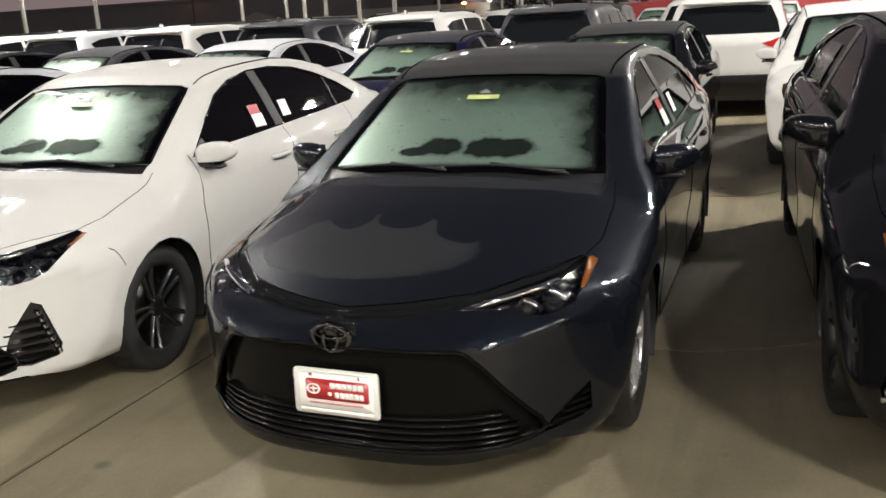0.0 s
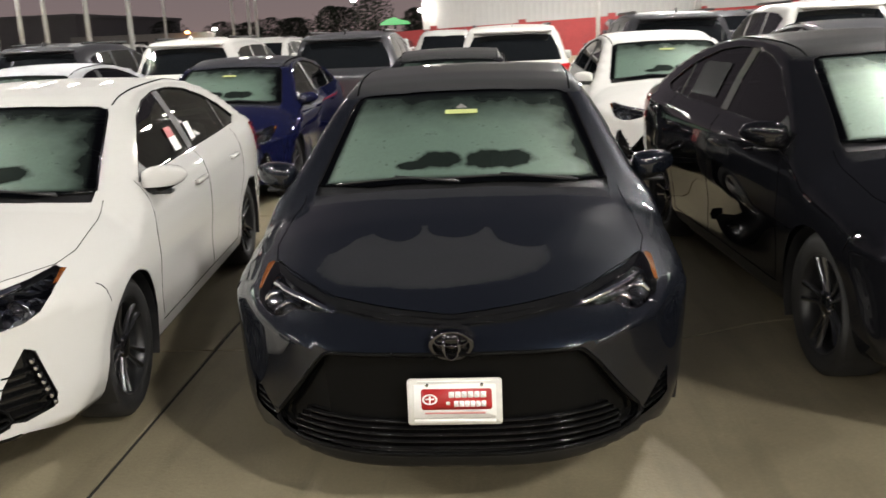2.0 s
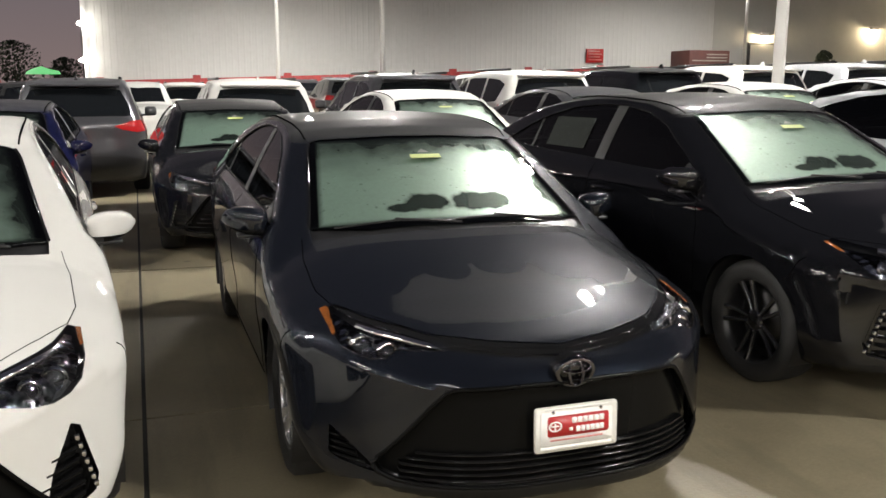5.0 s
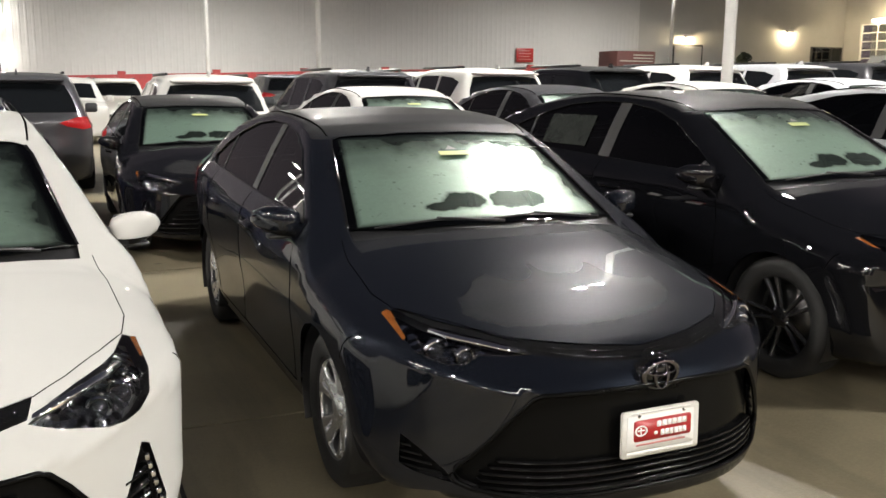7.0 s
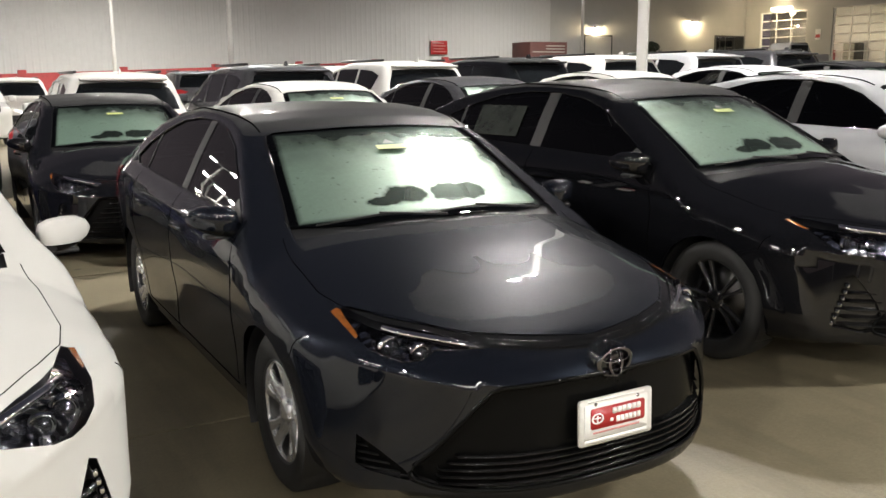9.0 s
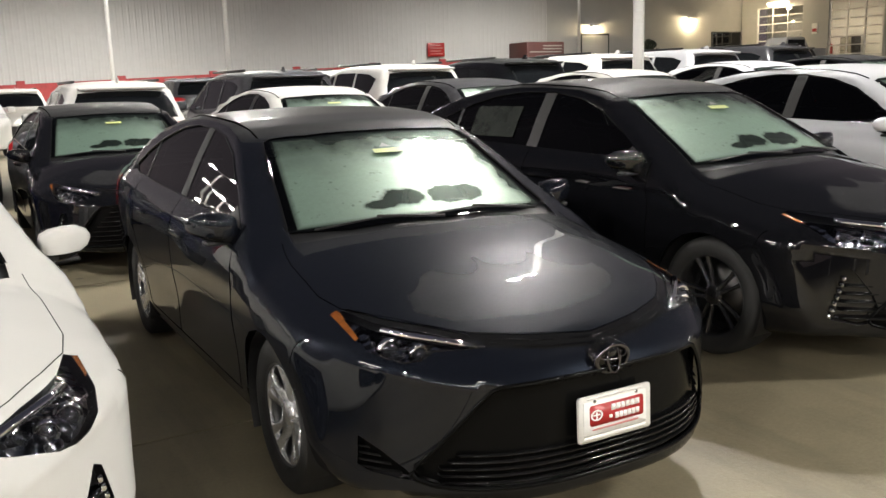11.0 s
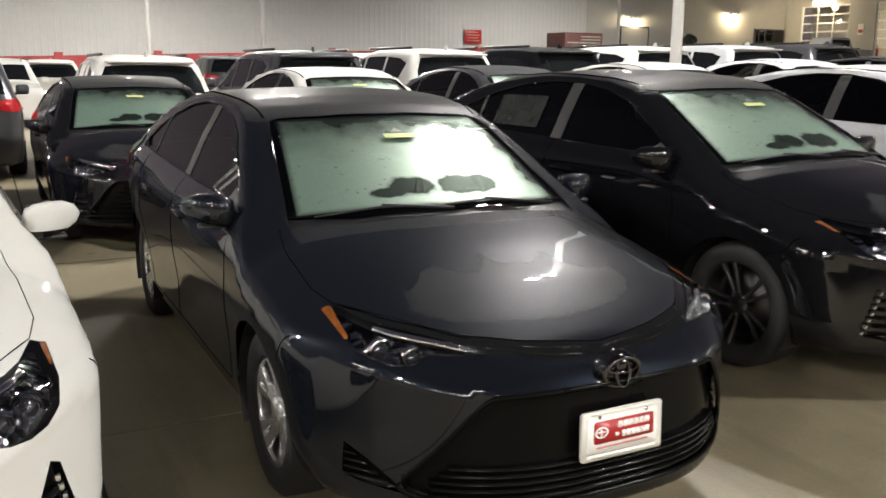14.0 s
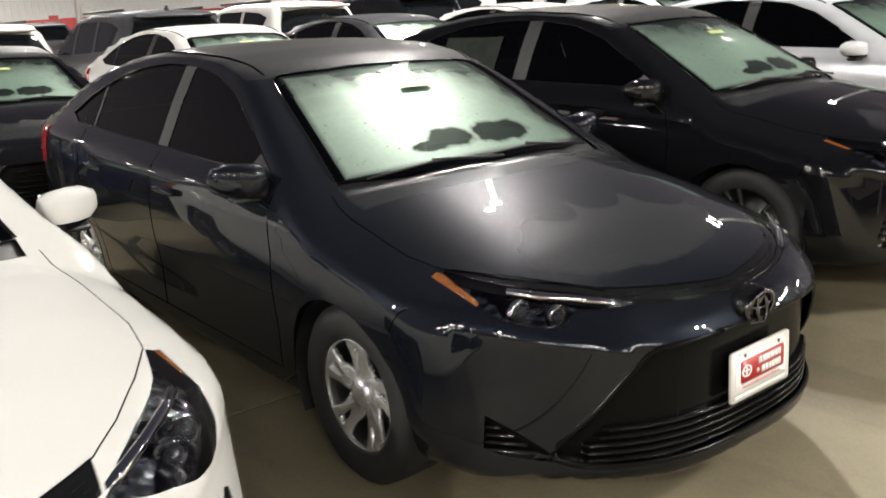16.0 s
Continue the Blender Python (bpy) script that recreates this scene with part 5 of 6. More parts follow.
# ---- parked sport utility vehicles: tails towards the sedans, then further rows ----
first = suv("white sport utility vehicle with dark rear glass", M_WHITE)
first.matrix_basis = at(0.48, 15.85, 180)
rnd = random.Random(4)
ROW = ((-2.15, M_GREY, "grey"), (3.0, M_GREY, "dark grey"), (5.4, M_WHITE, "white"), (7.7, M_BLACK, "black"), (9.9, M_WHITE, "white"), (12.4, M_SILVER, "silver"), (14.9, M_GREY, "dark grey"),
       (-4.7, M_WHITE, "white"), (-7.15, M_GREY, "dark grey"), (-9.6, M_WHITE, "white"), (-12.1, M_SILVER, "silver"), (-14.6, M_WHITE, "white"))
for x, paint, name in ROW:
    c = repaint(copy_thing(first, at(x, 15.85 + rnd.uniform(-0.12, 0.12), 180, lift(x))), M_WHITE, paint)
    c["label"] = name + " sport utility vehicle with dark rear glass"
for y, turn, step, x0, n in ((22.0, 0, 2.75, -26, 20), (32.3, 180, 2.75, -30, 25), (38.5, 0, 2.75, -32, 27)):
    for k in range(n):
        x = x0 + step * k
        if rnd.random() < 0.16 or abs(x - 7.2) < 0.8 and turn == 180 or abs(x - 3.2) < 0.8 and turn == 180:
            continue
        paint, name = rnd.choice(((M_WHITE, "white"), (M_WHITE, "white"), (M_GREY, "grey"), (M_BLACK, "black"), (M_SILVER, "silver"), (M_WHITE, "white")))
        low = rnd.random() < 0.25
        if y < 25 and x > 22:
            continue
        c = repaint(copy_thing(far if low else first, at(x, y + rnd.uniform(-0.15, 0.15), turn, lift(x))), M_WHITE, paint)
        c["label"] = name + (" sedan" if low else " sport utility vehicle") + " in a distant row of the lot"


# ---- light poles ----
M_POLE = mottled("white_pole_paint", [(0.3, (0.66, 0.66, 0.64)), (0.7, (0.76, 0.76, 0.74))], 3, 0.45)
M_HEAD = bpy.data.materials.new("lit_lamp_face")
M_HEAD.use_nodes = True
hb = M_HEAD.node_tree.nodes["Principled BSDF"]
hb.inputs["Emission Color"].default_value = (1.0, 0.95, 0.86, 1)
hb.inputs["Emission Strength"].default_value = 112.0
M_HEAD.cycles.emission_sampling = "FRONT"


def light_pole(x, y, height, watts, turn=0.0, thick=0.10, square=False):
    """A pole with two flat flood heads on a cross arm."""
    p = empty("light_pole", "tall white steel lot light pole with two flood heads", "light pole", "lot light poles")
    p.matrix_basis = at(x, y, turn, lift(x))
    if square:
        part("shaft", box(-thick, thick, -thick, thick, 0.6, height, 0.02), M_POLE, p)
    else:
        part("shaft", tube((0, 0, 0.6), (0, 0, height), thick, thick * 0.75, 14), M_POLE, p)
    part("footing", lathe_up([(0.30, 0.0), (0.30, 0.58), (0.27, 0.61), (0.0, 0.61)]), M_CONC, p, "round concrete footing")
    part("cross_arm", box(-0.75, 0.75, -0.04, 0.04, height - 0.08, height, 0.01), M_POLE, p)
    for s in (-1, 1):
        head = part("flood_head", box(s * 0.78 - 0.29, s * 0.78 + 0.29, -0.25, 0.25, height - 0.02, height + 0.08, 0.02), M_POLE, p)
        part("lamp_face", box(s * 0.78 - 0.24, s * 0.78 + 0.24, -0.21, 0.21, height - 0.075, height - 0.022, 0.015), M_HEAD, head, smooth=False)
        if watts:
            v = pose(x, y, max(0.0, lift(x) - 0.11), 0, 0, turn) @ Vector((s * 0.78, 0, height - 0.10))
            flood(v.x, v.y, v.z, watts)
    return p


def lathe_up(profile, n=24):
    bm = lathe([(z, r) for r, z in profile], n)
    bmesh.ops.rotate(bm, verts=bm.verts, cent=(0, 0, 0), matrix=Matrix.Rotation(radians(-90), 3, "Y"))
    return bm


M_CONC = mottled("footing_concrete", [(0.3, (0.25, 0.24, 0.21)), (0.7, (0.36, 0.34, 0.30))], 4, 0.8, 0.3)
light_pole(8.45, 9.30, 10.2, FLOOD * 1.1, 40, 0.085, True)
light_pole(-13.0, 8.6, 10.2, FLOOD * 1.5, -30)
light_pole(9.5, -9.0, 10.2, FLOOD * 0.85, -20)
light_pole(-17.0, -7.0, 10.2, FLOOD * 1.3, 30)
light_pole(7.42, 29.7, 9.5, FLOOD * 1.35)
light_pole(5.20, 40.5, 9.5, FLOOD * 0.7)
light_pole(31.4, 40.0, 9.5, FLOOD * 0.75)
for x, y in ((-33.8, 32), (-29.3, 32), (-26.5, 40), (-25.5, 43), (-21.5, 38), (-20.3, 38), (-16.5, 34), (-13.9, 32), (-22, 58), (-17.3, 58), (-16.2, 58), (-13.6, 50)):
    light_pole(x, y, 8.5 if y < 50 else 9.5, 0, 15)
flood(-27, 34, 9.0, FLOOD * 0.9)
for x, y in ((26.0, -6.0), (22.0, 9.0), (-30.0, -8.0)):
    light_pole(x, y, 10.2, 0, 25)


def flood_bank(x, y, height, watts, turn, n=4):
    """A pole whose heads are tipped towards the parked cars."""
    p = empty("light_pole", "tall white steel lot light pole with tipped flood heads", "light pole", "lot light poles")
    p.matrix_basis = at(x, y, turn, lift(x))
    part("shaft", tube((0, 0, 0.6), (0, 0, height), 0.10, 0.075, 14), M_POLE, p)
    part("footing", lathe_up([(0.30, 0.0), (0.30, 0.58), (0.27, 0.61), (0.0, 0.61)]), M_CONC, p, "round concrete footing")
    part("cross_arm", box(-0.55 * n, 0.55 * n, -0.04, 0.04, height - 0.08, height, 0.01), M_POLE, p)
    for k in range(n):
        tip = Matrix.Translation(((k - (n - 1) / 2) * 1.05, 0.12, height + 0.16)) @ Matrix.Rotation(radians(62), 4, "X")
        body = bmesh.new()
        add_box(body, -0.35, 0.35, -0.27, 0.27, 0.0, 0.10, 0.02, tip)
        head = part("flood_head", body, M_POLE, p)
        face = bmesh.new()
        add_box(face, -0.31, 0.31, -0.23, 0.23, -0.008, -0.003, 0, tip)
        part("lamp_face", face, M_HEAD, head, smooth=False)
    if watts:
        v = pose(x, y, max(0.0, lift(x) - 0.11), 0, 0, turn) @ Vector((0, 0.45, height))
        flood(v.x, v.y, v.z, watts, radius=0.9)
    return p


flood_bank(-7.5, -15.0, 8.5, FLOOD * 0.12, -12)
flood_bank(3.0, -19.0, 8.5, 0, 8)
flood_bank(-20.0, -2.0, 8.5, 0, -75)
flood_bank(15.0, -15.0, 8.5, 0, 30)
for x, y in ((-15.0, -21.0), (-3.5, -27.0), (9.5, -26.0), (22.0, -24.0), (-27.0, -13.0), (24.5, -9.0), (-34.0, -30.0), (-18.0, -40.0), (-1.0, -44.0), (16.0, -42.0), (34.0, -30.0), (-42.0, -6.0), (40.0, -4.0)):
    flood_bank(x, y, 9.0, 0, math.degrees(math.atan2(x, -y)), 5)


# ---- red fence along the far side ----
M_FENCE = mottled("red_painted_wall", [(0.3, (0.22, 0.022, 0.022)), (0.7, (0.34, 0.035, 0.035))], 1.5, 0.6, 0.1)
fence = empty("fence", "red painted low block wall with raised posts", "fence", kind="structure")
fence_top = lambda x: max(1.45, 1.98 + 0.030 * (x + 3))
for k in range(-9, 7):
    xa, xb = -3.0 + 4.85 * k, -3.0 + 4.85 * (k + 1)
    bm = bmesh.new()
    vs = []
    for x in (xa + 0.16, xb - 0.16):
        for y in (46.95, 47.1):
            for z in (0.0, fence_top(x) - 0.12):
                vs.append(bm.verts.new((x, y, z)))
    for f in ((0, 1, 3, 2), (4, 6, 7, 5), (0, 4, 5, 1), (2, 3, 7, 6), (0, 2, 6, 4), (1, 5, 7, 3)):
        bm.faces.new([vs[i] for i in f])
    part("panel", bm, M_FENCE, fence, smooth=False)
    part("post", box(xa - 0.2, xa + 0.2, 46.9, 47.15, 0, fence_top(xa) + 0.05, 0.01), M_FENCE, fence, smooth=False)


# ---- the metal building ----
M_SIDING = mottled("pale_grey_siding", [(0.3, (0.50, 0.50, 0.48)), (0.5, (0.56, 0.56, 0.54)), (0.7, (0.60, 0.60, 0.58))], 0.15, 0.45, 0.0, 20)
M_WALLPAINT = mottled("grey_stucco", [(0.3, (0.40, 0.40, 0.38)), (0.7, (0.47, 0.47, 0.45))], 0.6, 0.7, 0.1, 20)
M_DARKFRAME = mat("dark_frame", (0.03, 0.03, 0.03), 0.5)
M_WARM = bpy.data.materials.new("warm_lamp_glass")
M_WARM.use_nodes = True
wb = M_WARM.node_tree.nodes["Principled BSDF"]
wb.inputs["Emission Color"].default_value = (1.0, 0.80, 0.48, 1)
wb.inputs["Emission Strength"].default_value = 8.0

wall = empty("wall_north", "pale corrugated metal building wall lit by lot floods", "building", kind="structure")


def corrugated(x0, x1, y, z0, z1, pitch, deep):
    """A ribbed metal sheet facing -y, with its flanks and top closed."""
    bm = bmesh.new()
    n = int((x1 - x0) / pitch)
    prev = None
    for i in range(n + 1):
        for dx, dy in ((0.0, 0.0), (0.12 * pitch, -deep), (0.30 * pitch, -deep), (0.42 * pitch, 0.0)):
            x = min(x0 + i * pitch + dx, x1)
            a, b = bm.verts.new((x, y + dy, z0)), bm.verts.new((x, y + dy, z1))
            if prev:
                bm.faces.new((prev[0], a, b, prev[1]))
            prev = (a, b)
    return bm


part("siding", corrugated(-3.7, 38.0, 52.0, 0, 13.0, 0.36, 0.015), M_SIDING, wall, smooth=False)
part("backing", box(-3.7, 58.5, 52.05, 52.4, 0, 13.0), M_WALLPAINT, wall, smooth=False)
part("corner_trim", box(-3.95, -3.7, 51.85, 52.4, 0, 13.0), M_SIDING, wall, smooth=False)
part("parapet", box(-3.95, 58.5, 51.8, 52.5, 13.0, 13.4), M_SIDING, wall, smooth=False)
part("end_wall", box(-3.95, -3.7, 52.4, 90, 0, 13.0), M_SIDING, wall, smooth=False)
sign = empty("wall_sign", "dark red notice sign on the metal wall", "sign")
part("sign_board", box(27.7, 29.0, 51.78, 51.88, 3.2, 4.12, 0.01), M_LABEL, sign)
for k in range(4):
    part("writing_bar", box(27.85, 28.85 - 0.15 * (k % 2), 51.765, 51.775, 3.35 + 0.19 * k, 3.42 + 0.19 * k), M_FAINTRED, sign)


def wall_lamp(x, y, z, watts, facing=-1):
    lamp = empty("wall_lamp", "lit warm wall pack lamp on a building", "lamp", "wall lamps")
    part("housing", box(x - 0.3, x + 0.3, y - 0.28, y, z, z + 0.22, 0.03), M_POLE, lamp)
    part("lens", box(x - 0.24, x + 0.24, y - 0.26, y - 0.04, z - 0.05, z - 0.004, 0.01), M_WARM, lamp)
    d = bpy.data.lights.new("wall_light", "POINT")
    d.energy, d.shadow_soft_size, d.color = watts * 0.95, 0.06, (1.0, 0.80, 0.48)
    new("wall_light", d).location = (x, y - 0.17, z - 0.13)


wall_lamp(42.2, 52.0, 5.25, 650)
wall_lamp(52.2, 52.0, 5.9, 700)
door = empty("door_1", "recessed service doorway under a lit lamp", "door", kind="structure")
part("frame", box(40.9, 43.7, 51.9, 52.04, 0, 4.75), M_DARKFRAME, door, smooth=False)
part("leaf", box(41.05, 43.55, 51.86, 51.895, 0, 4.6), M_WALLPAINT, door, smooth=False)
door2 = empty("window_1", "dark shopfront window beside a lit doorway", "window", kind="structure")
part("frame", box(54.7, 58.0, 51.9, 52.04, 1.2, 4.9), M_DARKFRAME, door2, smooth=False)
for k in range(3):
    part("pane", box(54.8 + 1.07 * k, 55.77 + 1.07 * k, 51.87, 51.89, 1.3, 4.8), M_DARKGLASS, door2, smooth=False)
# service wing with two glazed overhead doors
wing = empty("wall_east", "grey service wing with glazed overhead doors", "building", kind="structure")
OPEN = ((38.9, 43.5), (45.85, 50.4))
part("wall_panel", box(58.2, 58.55, 20, 38.9, 0, 13), M_WALLPAINT, wing, smooth=False)
part("wall_panel", box(58.2, 58.55, 43.5, 45.85, 0, 13), M_WALLPAINT, wing, smooth=False)
part("wall_panel", box(58.2, 58.55, 50.4, 52.0, 0, 13), M_WALLPAINT, wing, smooth=False)
part("lintel", box(58.2, 58.55, 38.9, 43.5, 6.65, 13), M_WALLPAINT, wing, smooth=False)
part("lintel", box(58.2, 58.55, 45.85, 50.4, 6.65, 13), M_WALLPAINT, wing, smooth=False)
part("inner_room_wall", box(66, 66.2, 20, 56, 0, 8), M_PAPER, wing, smooth=False)
part("inner_ceiling", box(58.55, 66, 20, 56, 7.8, 8), M_PAPER, wing, smooth=False)
part("inner_floor", box(58.55, 66, 20, 56, 0.0, 0.02), M_CONC, wing, smooth=False)
for n, (a, b) in enumerate(OPEN):
    od = empty("garage_door", "glazed overhead workshop door lit from within", "door", "overhead doors")
    rows, cols = 10, 3
    for r in range(rows + 1):
        z = 6.57 * r / rows
        part("rail", box(58.30, 58.36, a, b, z, z + 0.08), M_POLE, od, smooth=False)
    for c in range(cols + 1):
        y = a + (b - a - 0.1) * c / cols
        part("stile", box(58.29, 58.37, y, y + 0.08, 0, 6.65), M_POLE, od, smooth=False)
    for r in range(rows):
        pane = part("pane", box(58.32, 58.34, a + 0.05, b - 0.05, 6.57 * r / rows + 0.08, 6.57 * (r + 1) / rows), M_LENS, od, smooth=False)
        pane.visible_shadow = False
    d = bpy.data.lights.new("workshop_light", "AREA")
    d.energy, d.size, d.color = 330, 3.0, (1.0, 0.80, 0.52)
    new("workshop_light", d).matrix_basis = pose(61.5, (a + b) / 2, 7.6)
for y in (48.1,):
    lamp = empty("canopy_lamp", "lit canopy lamp above an overhead door", "lamp", "wall lamps")
    part("lens", box(57.7, 58.18, y - 0.9, y + 0.9, 6.75, 6.98, 0.05), M_WARM, lamp)
    d = bpy.data.lights.new("canopy_light", "POINT")
    d.energy, d.shadow_soft_size, d.color = 300, 0.2, (1.0, 0.8, 0.5)
    new("canopy_light", d).location = (57.4, y, 6.55)

# fittings on and behind the wing's wall
fixture = empty("wall_fixture", "small white unlit flood fixture above an overhead door", "lamp")
part("housing", box(57.9, 58.19, 40.9, 42.0, 7.25, 7.5, 0.04), M_POLE, fixture)
notice = empty("wall_sign", "small white and red notice between overhead doors", "sign")
part("sign_board", box(58.16, 58.195, 44.45, 44.95, 4.3, 5.1), M_PAPER, notice, smooth=False)
part("red_band", box(58.15, 58.157, 44.5, 44.9, 4.45, 4.7), M_LABEL, notice, smooth=False)
for y, h, m, words in ((39.6, 3.9, M_LABEL, "red tool cabinet inside the workshop"), (42.2, 4.6, M_DARKFRAME, "dark tool rack inside the workshop"), (46.6, 4.2, M_DARKFRAME, "dark tool rack inside the workshop"), (49.3, 3.7, M_LABEL, "red tool cabinet inside the workshop")):
    rack = empty("tool_cabinet", words, "cabinet", "workshop cabinets")
    part("carcass", box(64.6, 65.8, y - 0.55, y + 0.55, 0.02, h, 0.03), m, rack)
    for k in range(5):
        part("drawer_front", box(64.57, 64.597, y - 0.5, y + 0.5, h - 0.55 * (k + 1), h - 0.55 * k - 0.06), M_CONC, rack, smooth=False)

# red delivery lorry and pale pickup by the building
lorry = empty("lorry", "red and white box lorry parked by the wall", "truck")
M_LORRY = mottled("dull_red_box", [(0.3, (0.075, 0.028, 0.024)), (0.7, (0.11, 0.036, 0.030))], 0.8, 0.6)
part("box_body", box(33.0, 36.1, 47.6, 49.8, 1.0, 3.95, 0.05), M_LORRY, lorry)
for k in range(3):
    part("stripe", box(34.3 if k else 33.2, 35.9, 47.58, 47.595, 3.25 + 0.2 * k, 3.33 + 0.2 * k), M_CONC, lorry, smooth=False)
for x in (33.6, 35.4):
    w = lathe([(-0.15, 0.0), (-0.15, 0.5), (0.15, 0.5), (0.15, 0.0)], 20)
    bmesh.ops.rotate(w, verts=w.verts, cent=(0, 0, 0), matrix=Matrix.Rotation(radians(90), 3, "Z"))
    bmesh.ops.translate(w, verts=w.verts, vec=(x, 47.85, 0.5 + lift(x)))
    part("wheel", w, M_TYRE, lorry)
part("chassis", box(33.1, 36.0, 47.8, 49.6, 0.9, 1.05), M_TRIM, lorry, smooth=False)
pick = empty("pickup_truck", "white crew cab pickup parked before the workshop doors", "truck")
pz = lift(47.0) + 0.36
part("body", box(44.2, 49.8, 37.1, 39.0, 0.5 + pz, 1.25 + pz, 0.12), M_WHITE, pick)
cab = box(45.6, 48.1, 37.2, 38.9, 1.2 + pz, 1.95 + pz, 0.1)
for v in cab.verts:
    if v.co.z > 1.6 + pz:
        v.co.x = 46.95 + (v.co.x - 46.85) * 0.72
        v.co.y = 38.05 + (v.co.y - 38.05) * 0.9
part("cab", cab, M_WHITE, pick)
part("side_glass", box(46.1, 47.7, 37.2, 37.24, 1.38 + pz, 1.80 + pz, 0.02), M_DARKGLASS, pick)
for x in (45.2, 48.7):
    w = lathe([(-0.13, 0.0), (-0.13, 0.52), (0.13, 0.52), (0.13, 0.0)], 20)
    bmesh.ops.rotate(w, verts=w.verts, cent=(0, 0, 0), matrix=Matrix.Rotation(radians(90), 3, "Z"))
    bmesh.ops.translate(w, verts=w.verts, vec=(x, 37.2, 0.52 + lift(x)))
    part("wheel", w, M_TYRE, pick)

# ---- distance: low warehouses, trees, lit sign ----
M_WARE = mottled("dim_warehouse_wall", [(0.3, (0.24, 0.23, 0.225)), (0.7, (0.30, 0.29, 0.28))], 0.1, 0.8)
M_PALEWARE = mottled("pale_dock_wall", [(0.3, (0.42, 0.40, 0.36)), (0.7, (0.52, 0.50, 0.45))], 0.3, 0.8)
wh = empty("warehouse", "long dark low warehouse beyond the lot", "building")
part("wall", box(-150, -46, 96, 130, 0, 5.0), M_WARE, wh, smooth=False)
part("roof_edge", box(-150.3, -45.7, 95.7, 130, 5.0, 5.35), M_WARE, wh, smooth=False)
dock = empty("warehouse", "pale loading dock building with dark doors", "building")
part("wall", box(-44, -28.5, 90, 110, 0, 2.75), M_PALEWARE, dock, smooth=False)
for k in range(5):
    part("dock_door", box(-42.6 + 2.7 * k, -41.1 + 2.7 * k, 89.9, 89.99, 0.6, 2.0), M_DARKFRAME, dock, smooth=False)
shed = empty("gable_shed", "pale gabled shed beyond the lot", "building")
gb = bmesh.new()
pts = [(-64, 1.0), (-55, 1.0), (-55, 2.6), (-59.5, 4.2), (-64, 2.6)]
a = [gb.verts.new((x, 93, z - 1.0)) for x, z in pts]
b = [gb.verts.new((x, 95, z - 1.0)) for x, z in pts]
gb.faces.new(a)
gb.faces.new(b[::-1])
for i in range(5):
    gb.faces.new((a[i], b[i], b[(i + 1) % 5], a[(i + 1) % 5]))
part("wall", gb, M_PALEWARE, shed, smooth=False)

M_LEAF = mottled("dark_foliage", [(0.3, (0.018, 0.026, 0.015)), (0.7, (0.035, 0.045, 0.025))], 2, 0.8)
M_BARK = mottled("bark", [(0.3, (0.05, 0.04, 0.03)), (0.7, (0.09, 0.075, 0.06))], 5, 0.9, 0.3)


def tree(x, y, h, r, seed):
    rr = random.Random(seed)
    t = empty("tree", "dark leafy tree beyond the lot at night", "tree", "distant trees")
    t.matrix_basis = at(x, y)
    tr = tube((0, 0, 0), (0.1, 0, h * 0.55), 0.16, 0.08, 8)
    for k in range(5):
        a = rr.uniform(0, 6.28)
        add_tube(tr, (0.05, 0, h * (0.3 + 0.06 * k)), (r * 0.7 * math.cos(a), r * 0.7 * math.sin(a), h * (0.55 + 0.08 * k)), 0.05, 0.02, 6)
    part("trunk", tr, M_BARK, t)
    cr = bmesh.new()
    for k in range(1500):
        a, q, e = rr.uniform(0, 6.28), rr.random() ** 0.5, rr.uniform(-1, 1)
        rad = r * q * math.sqrt(max(0.0, 1 - e * e)) * (0.75 + 0.4 * math.sin(3 * a + seed) * 0.5)
        c = Vector((rad * math.cos(a), rad * math.sin(a), h * 0.68 + e * h * 0.32))
        u = Vector((rr.gauss(0, 1), rr.gauss(0, 1), rr.gauss(0, 1))).normalized()
        v = u.orthogonal().normalized()
        w = u.cross(v)
        sz = rr.uniform(0.07, 0.16)
        cr.faces.new([cr.verts.new(c + p) for p in (v * sz, w * sz * 0.6, -v * sz, -w * sz * 0.6)])
    part("crown", cr, M_LEAF, t, smooth=False)


for k, (x, y, h, r) in enumerate(((-10.5, 78, 5.2, 2.6), (-14.5, 80, 4.4, 2.4), (-7.0, 82, 4.0, 1.8), (-19, 84, 3.6, 2.6), (-24, 86, 3.4, 2.8), (-28, 112, 4.4, 3.4), (-35, 114, 4.2, 3.6), (-42, 113, 4.6, 3.4), (-22, 100, 4.0, 3.0), (-16, 96, 4.8, 3.0), (46.5, 50.6, 4.2, 1.0))):
    tree(x, y, h, r, k)
M_GREEN = bpy.data.materials.new("green_neon")
M_GREEN.use_nodes = True
gnb = M_GREEN.node_tree.nodes["Principled BSDF"]
gnb.inputs["Emission Color"].default_value = (0.03, 0.9, 0.16, 1)
gnb.inputs["Emission Strength"].default_value = 0.55
gs = empty("lit_sign", "green glowing sign beyond the fence", "sign")
gp = bmesh.new()
arch = [(-9.5, 2.5), (-6.9, 2.5), (-7.0, 2.75), (-7.7, 2.9), (-8.3, 3.12), (-8.9, 2.95), (-9.4, 2.7)]
fa = [gp.verts.new((x, 76.0, z)) for x, z in arch]
fb = [gp.verts.new((x, 76.2, z)) for x, z in arch]
gp.faces.new(fa)
gp.faces.new(fb[::-1])
for k in range(len(arch)):
    gp.faces.new((fa[k], fb[k], fb[(k + 1) % len(arch)], fa[(k + 1) % len(arch)]))
part("panel", gp, M_GREEN, gs, smooth=False)
part("post", box(-8.3, -8.1, 76.05, 76.15, 0, 2.5), M_DARKFRAME, gs, smooth=False)
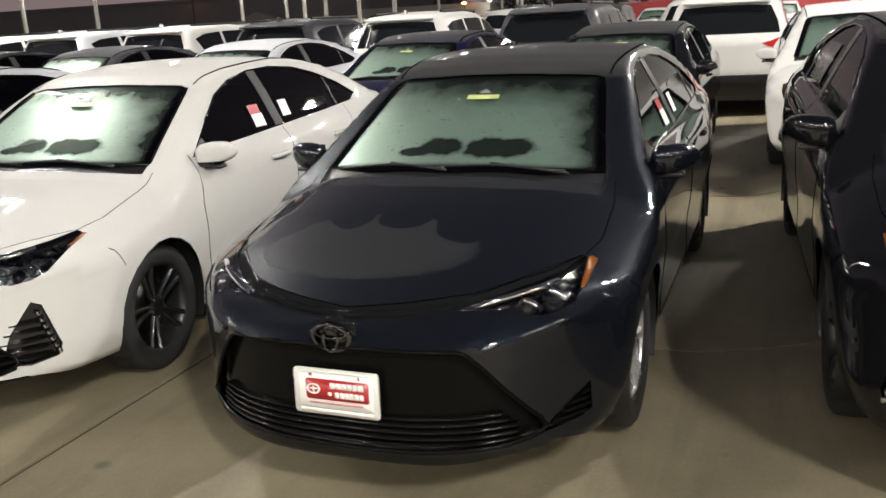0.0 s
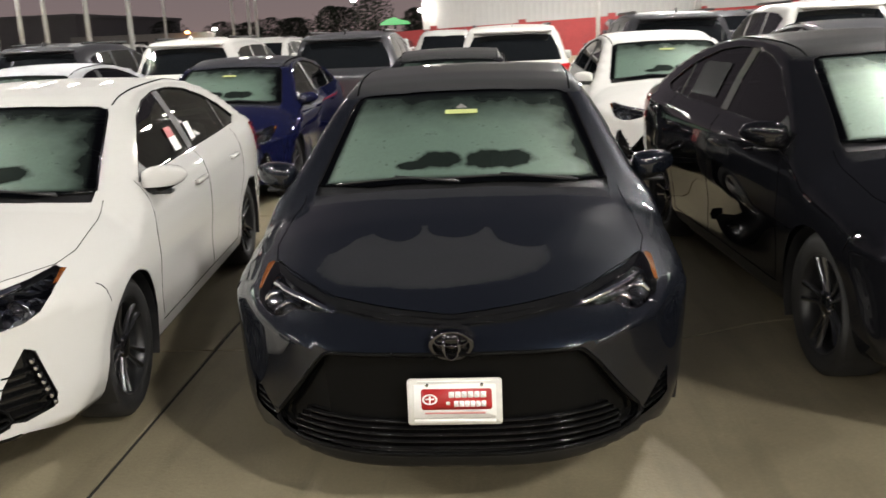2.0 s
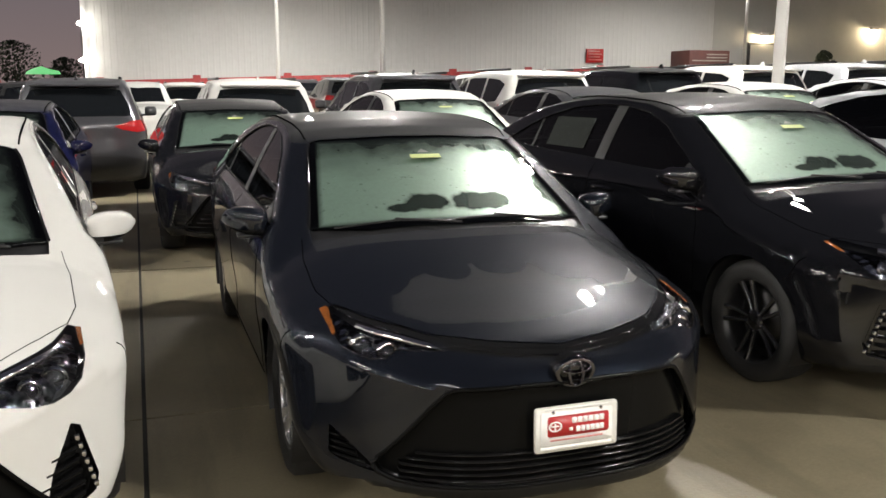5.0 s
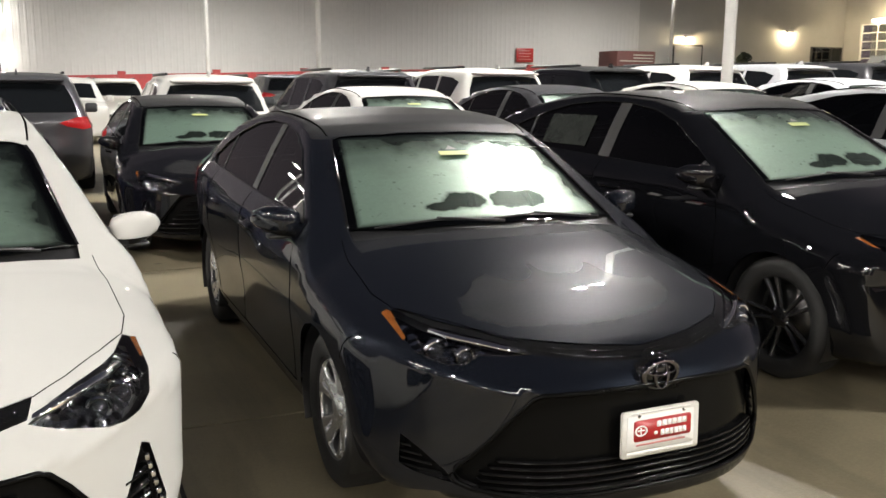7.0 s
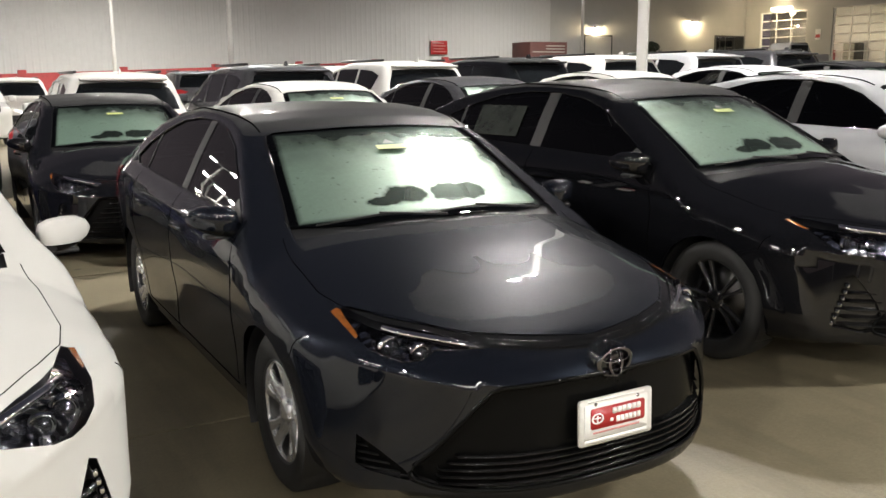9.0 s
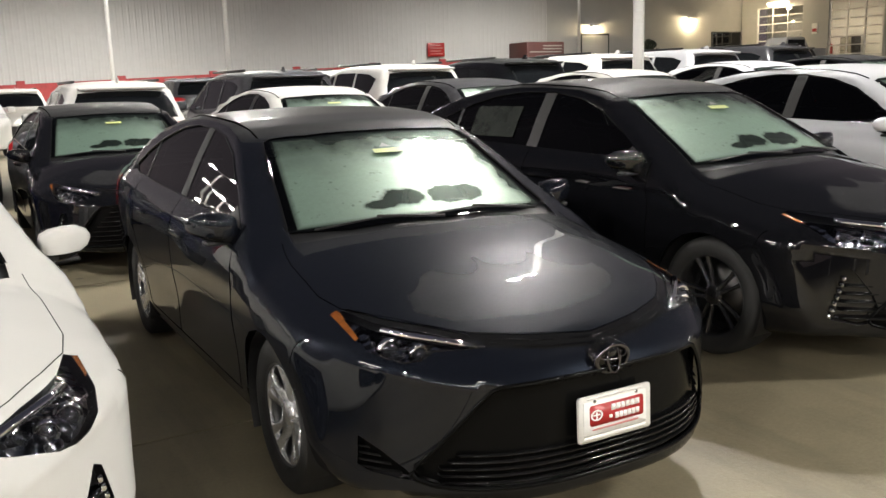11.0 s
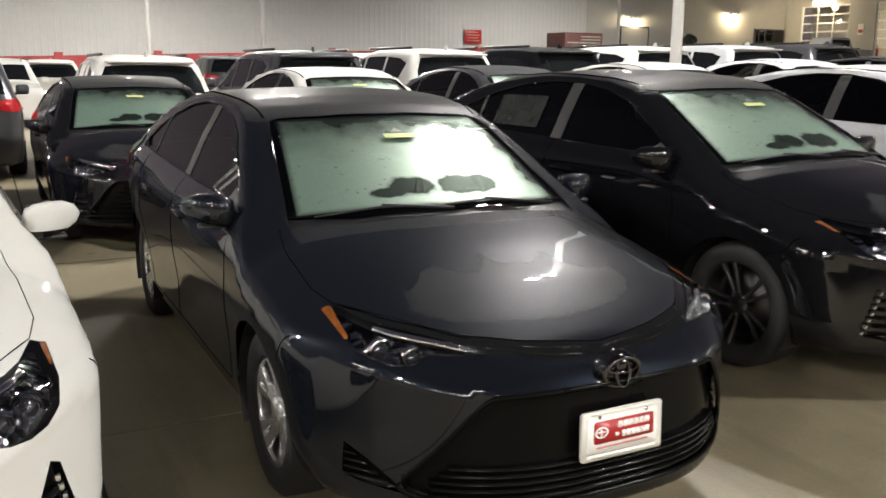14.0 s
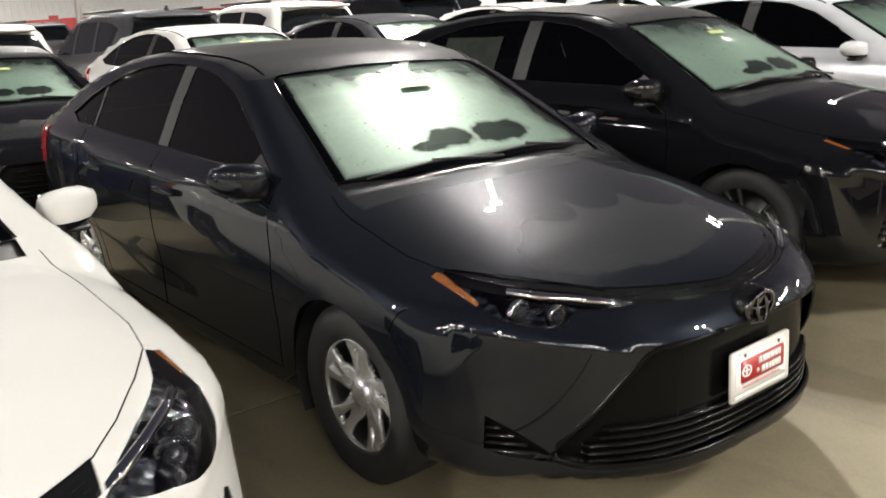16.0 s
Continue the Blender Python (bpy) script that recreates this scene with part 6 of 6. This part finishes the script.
M_AMBERLAMP = bpy.data.materials.new("sodium_lamp")
M_AMBERLAMP.use_nodes = True
ab = M_AMBERLAMP.node_tree.nodes["Principled BSDF"]
ab.inputs["Emission Color"].default_value = (1.0, 0.36, 0.10, 1)
ab.inputs["Emission Strength"].default_value = 25.0
for x, y, z, m in ((-31.1, 89, 2.75, M_AMBERLAMP), (-28.2, 89.0, 2.95, M_HEAD), (-11.4, 74, 4.6, M_HEAD), (-3.95, 51.5, 5.0, M_HEAD), (-3.95, 51.5, 3.0, M_HEAD), (-70, 95, 5.9, M_AMBERLAMP)):
    sl = empty("street_lamp", "small lit lamp far across the lot", "lamp", "distant lamps")
    gl = bmesh.new()
    bmesh.ops.create_uvsphere(gl, u_segments=12, v_segments=8, radius=0.17, matrix=Matrix.Translation((x, y, z)) @ Matrix.Diagonal((1.3, 1, 0.7, 1)))
    part("globe", gl, m, sl)
    part("post", box(x - 0.04, x + 0.04, y + 0.05, y + 0.12, 0, z), M_DARKFRAME, sl, smooth=False)


# ---- concrete slabs of the near lot ----
pavement = empty("pavement", "tan concrete slabs with dark joints and tyre stains", "pavement", kind="structure")
SLAB_X, SLAB_Y = 4.55, 3.7
M_SEALANT = mottled("joint_sealant", [(0.3, (0.012, 0.011, 0.010)), (0.7, (0.028, 0.026, 0.022))], 6, 0.8, 0.2)
sealant = bmesh.new()
edge = None
for x in [-19.5, 0.9] + [0.95 + 0.75 * k / 8 for k in range(9)] + [3.0, 21.0]:
    pair = [sealant.verts.new((x, y, lift(x) - 0.008)) for y in (-16.6, 20.2)]
    if edge:
        sealant.faces.new((edge[0], pair[0], pair[1], edge[1]))
    edge = pair
part("joint_sealant", sealant, M_SEALANT, pavement, "dark sealant in the joints", smooth=False)
for i in range(-4, 5):
    x0 = -1.40 + SLAB_X * i
    xs = sorted({0.010, 0.013, SLAB_X - 0.013, SLAB_X - 0.010} | {q - x0 for q in [0.95 + 0.75 * k / 8 for k in range(9)] + [3.0] if 0.02 < q - x0 < SLAB_X - 0.02})
    ys = (0.009, 0.012, SLAB_Y - 0.012, SLAB_Y - 0.009)
    sb = bmesh.new()
    grid = [[sb.verts.new((x, y, lift(x + x0) - (0.002 if a in (0, len(xs) - 1) or b in (0, 3) else 0.0))) for b, y in enumerate(ys)] for a, x in enumerate(xs)]
    for a in range(len(xs) - 1):
        for b in range(3):
            sb.faces.new((grid[a][b], grid[a + 1][b], grid[a + 1][b + 1], grid[a][b + 1]))
    rim = [grid[0][b] for b in range(4)] + [grid[a][3] for a in range(1, len(xs))] + [grid[-1][b] for b in (2, 1, 0)] + [grid[a][0] for a in range(len(xs) - 2, 0, -1)]
    under = [sb.verts.new((v.co.x, v.co.y, v.co.z - 0.02)) for v in rim]
    for k in range(len(rim)):
        n = (k + 1) % len(rim)
        sb.faces.new((rim[k], rim[n], under[n], under[k]))
    sm = bpy.data.meshes.new("slab")
    sb.to_mesh(sm)
    sb.free()
    sm.materials.append(M_GROUND)
    for j in range(-4, 6):
        ob = new("slab", sm)
        ob.parent = pavement
        ob.location = (x0, 1.77 + SLAB_Y * (j - 1), 0)
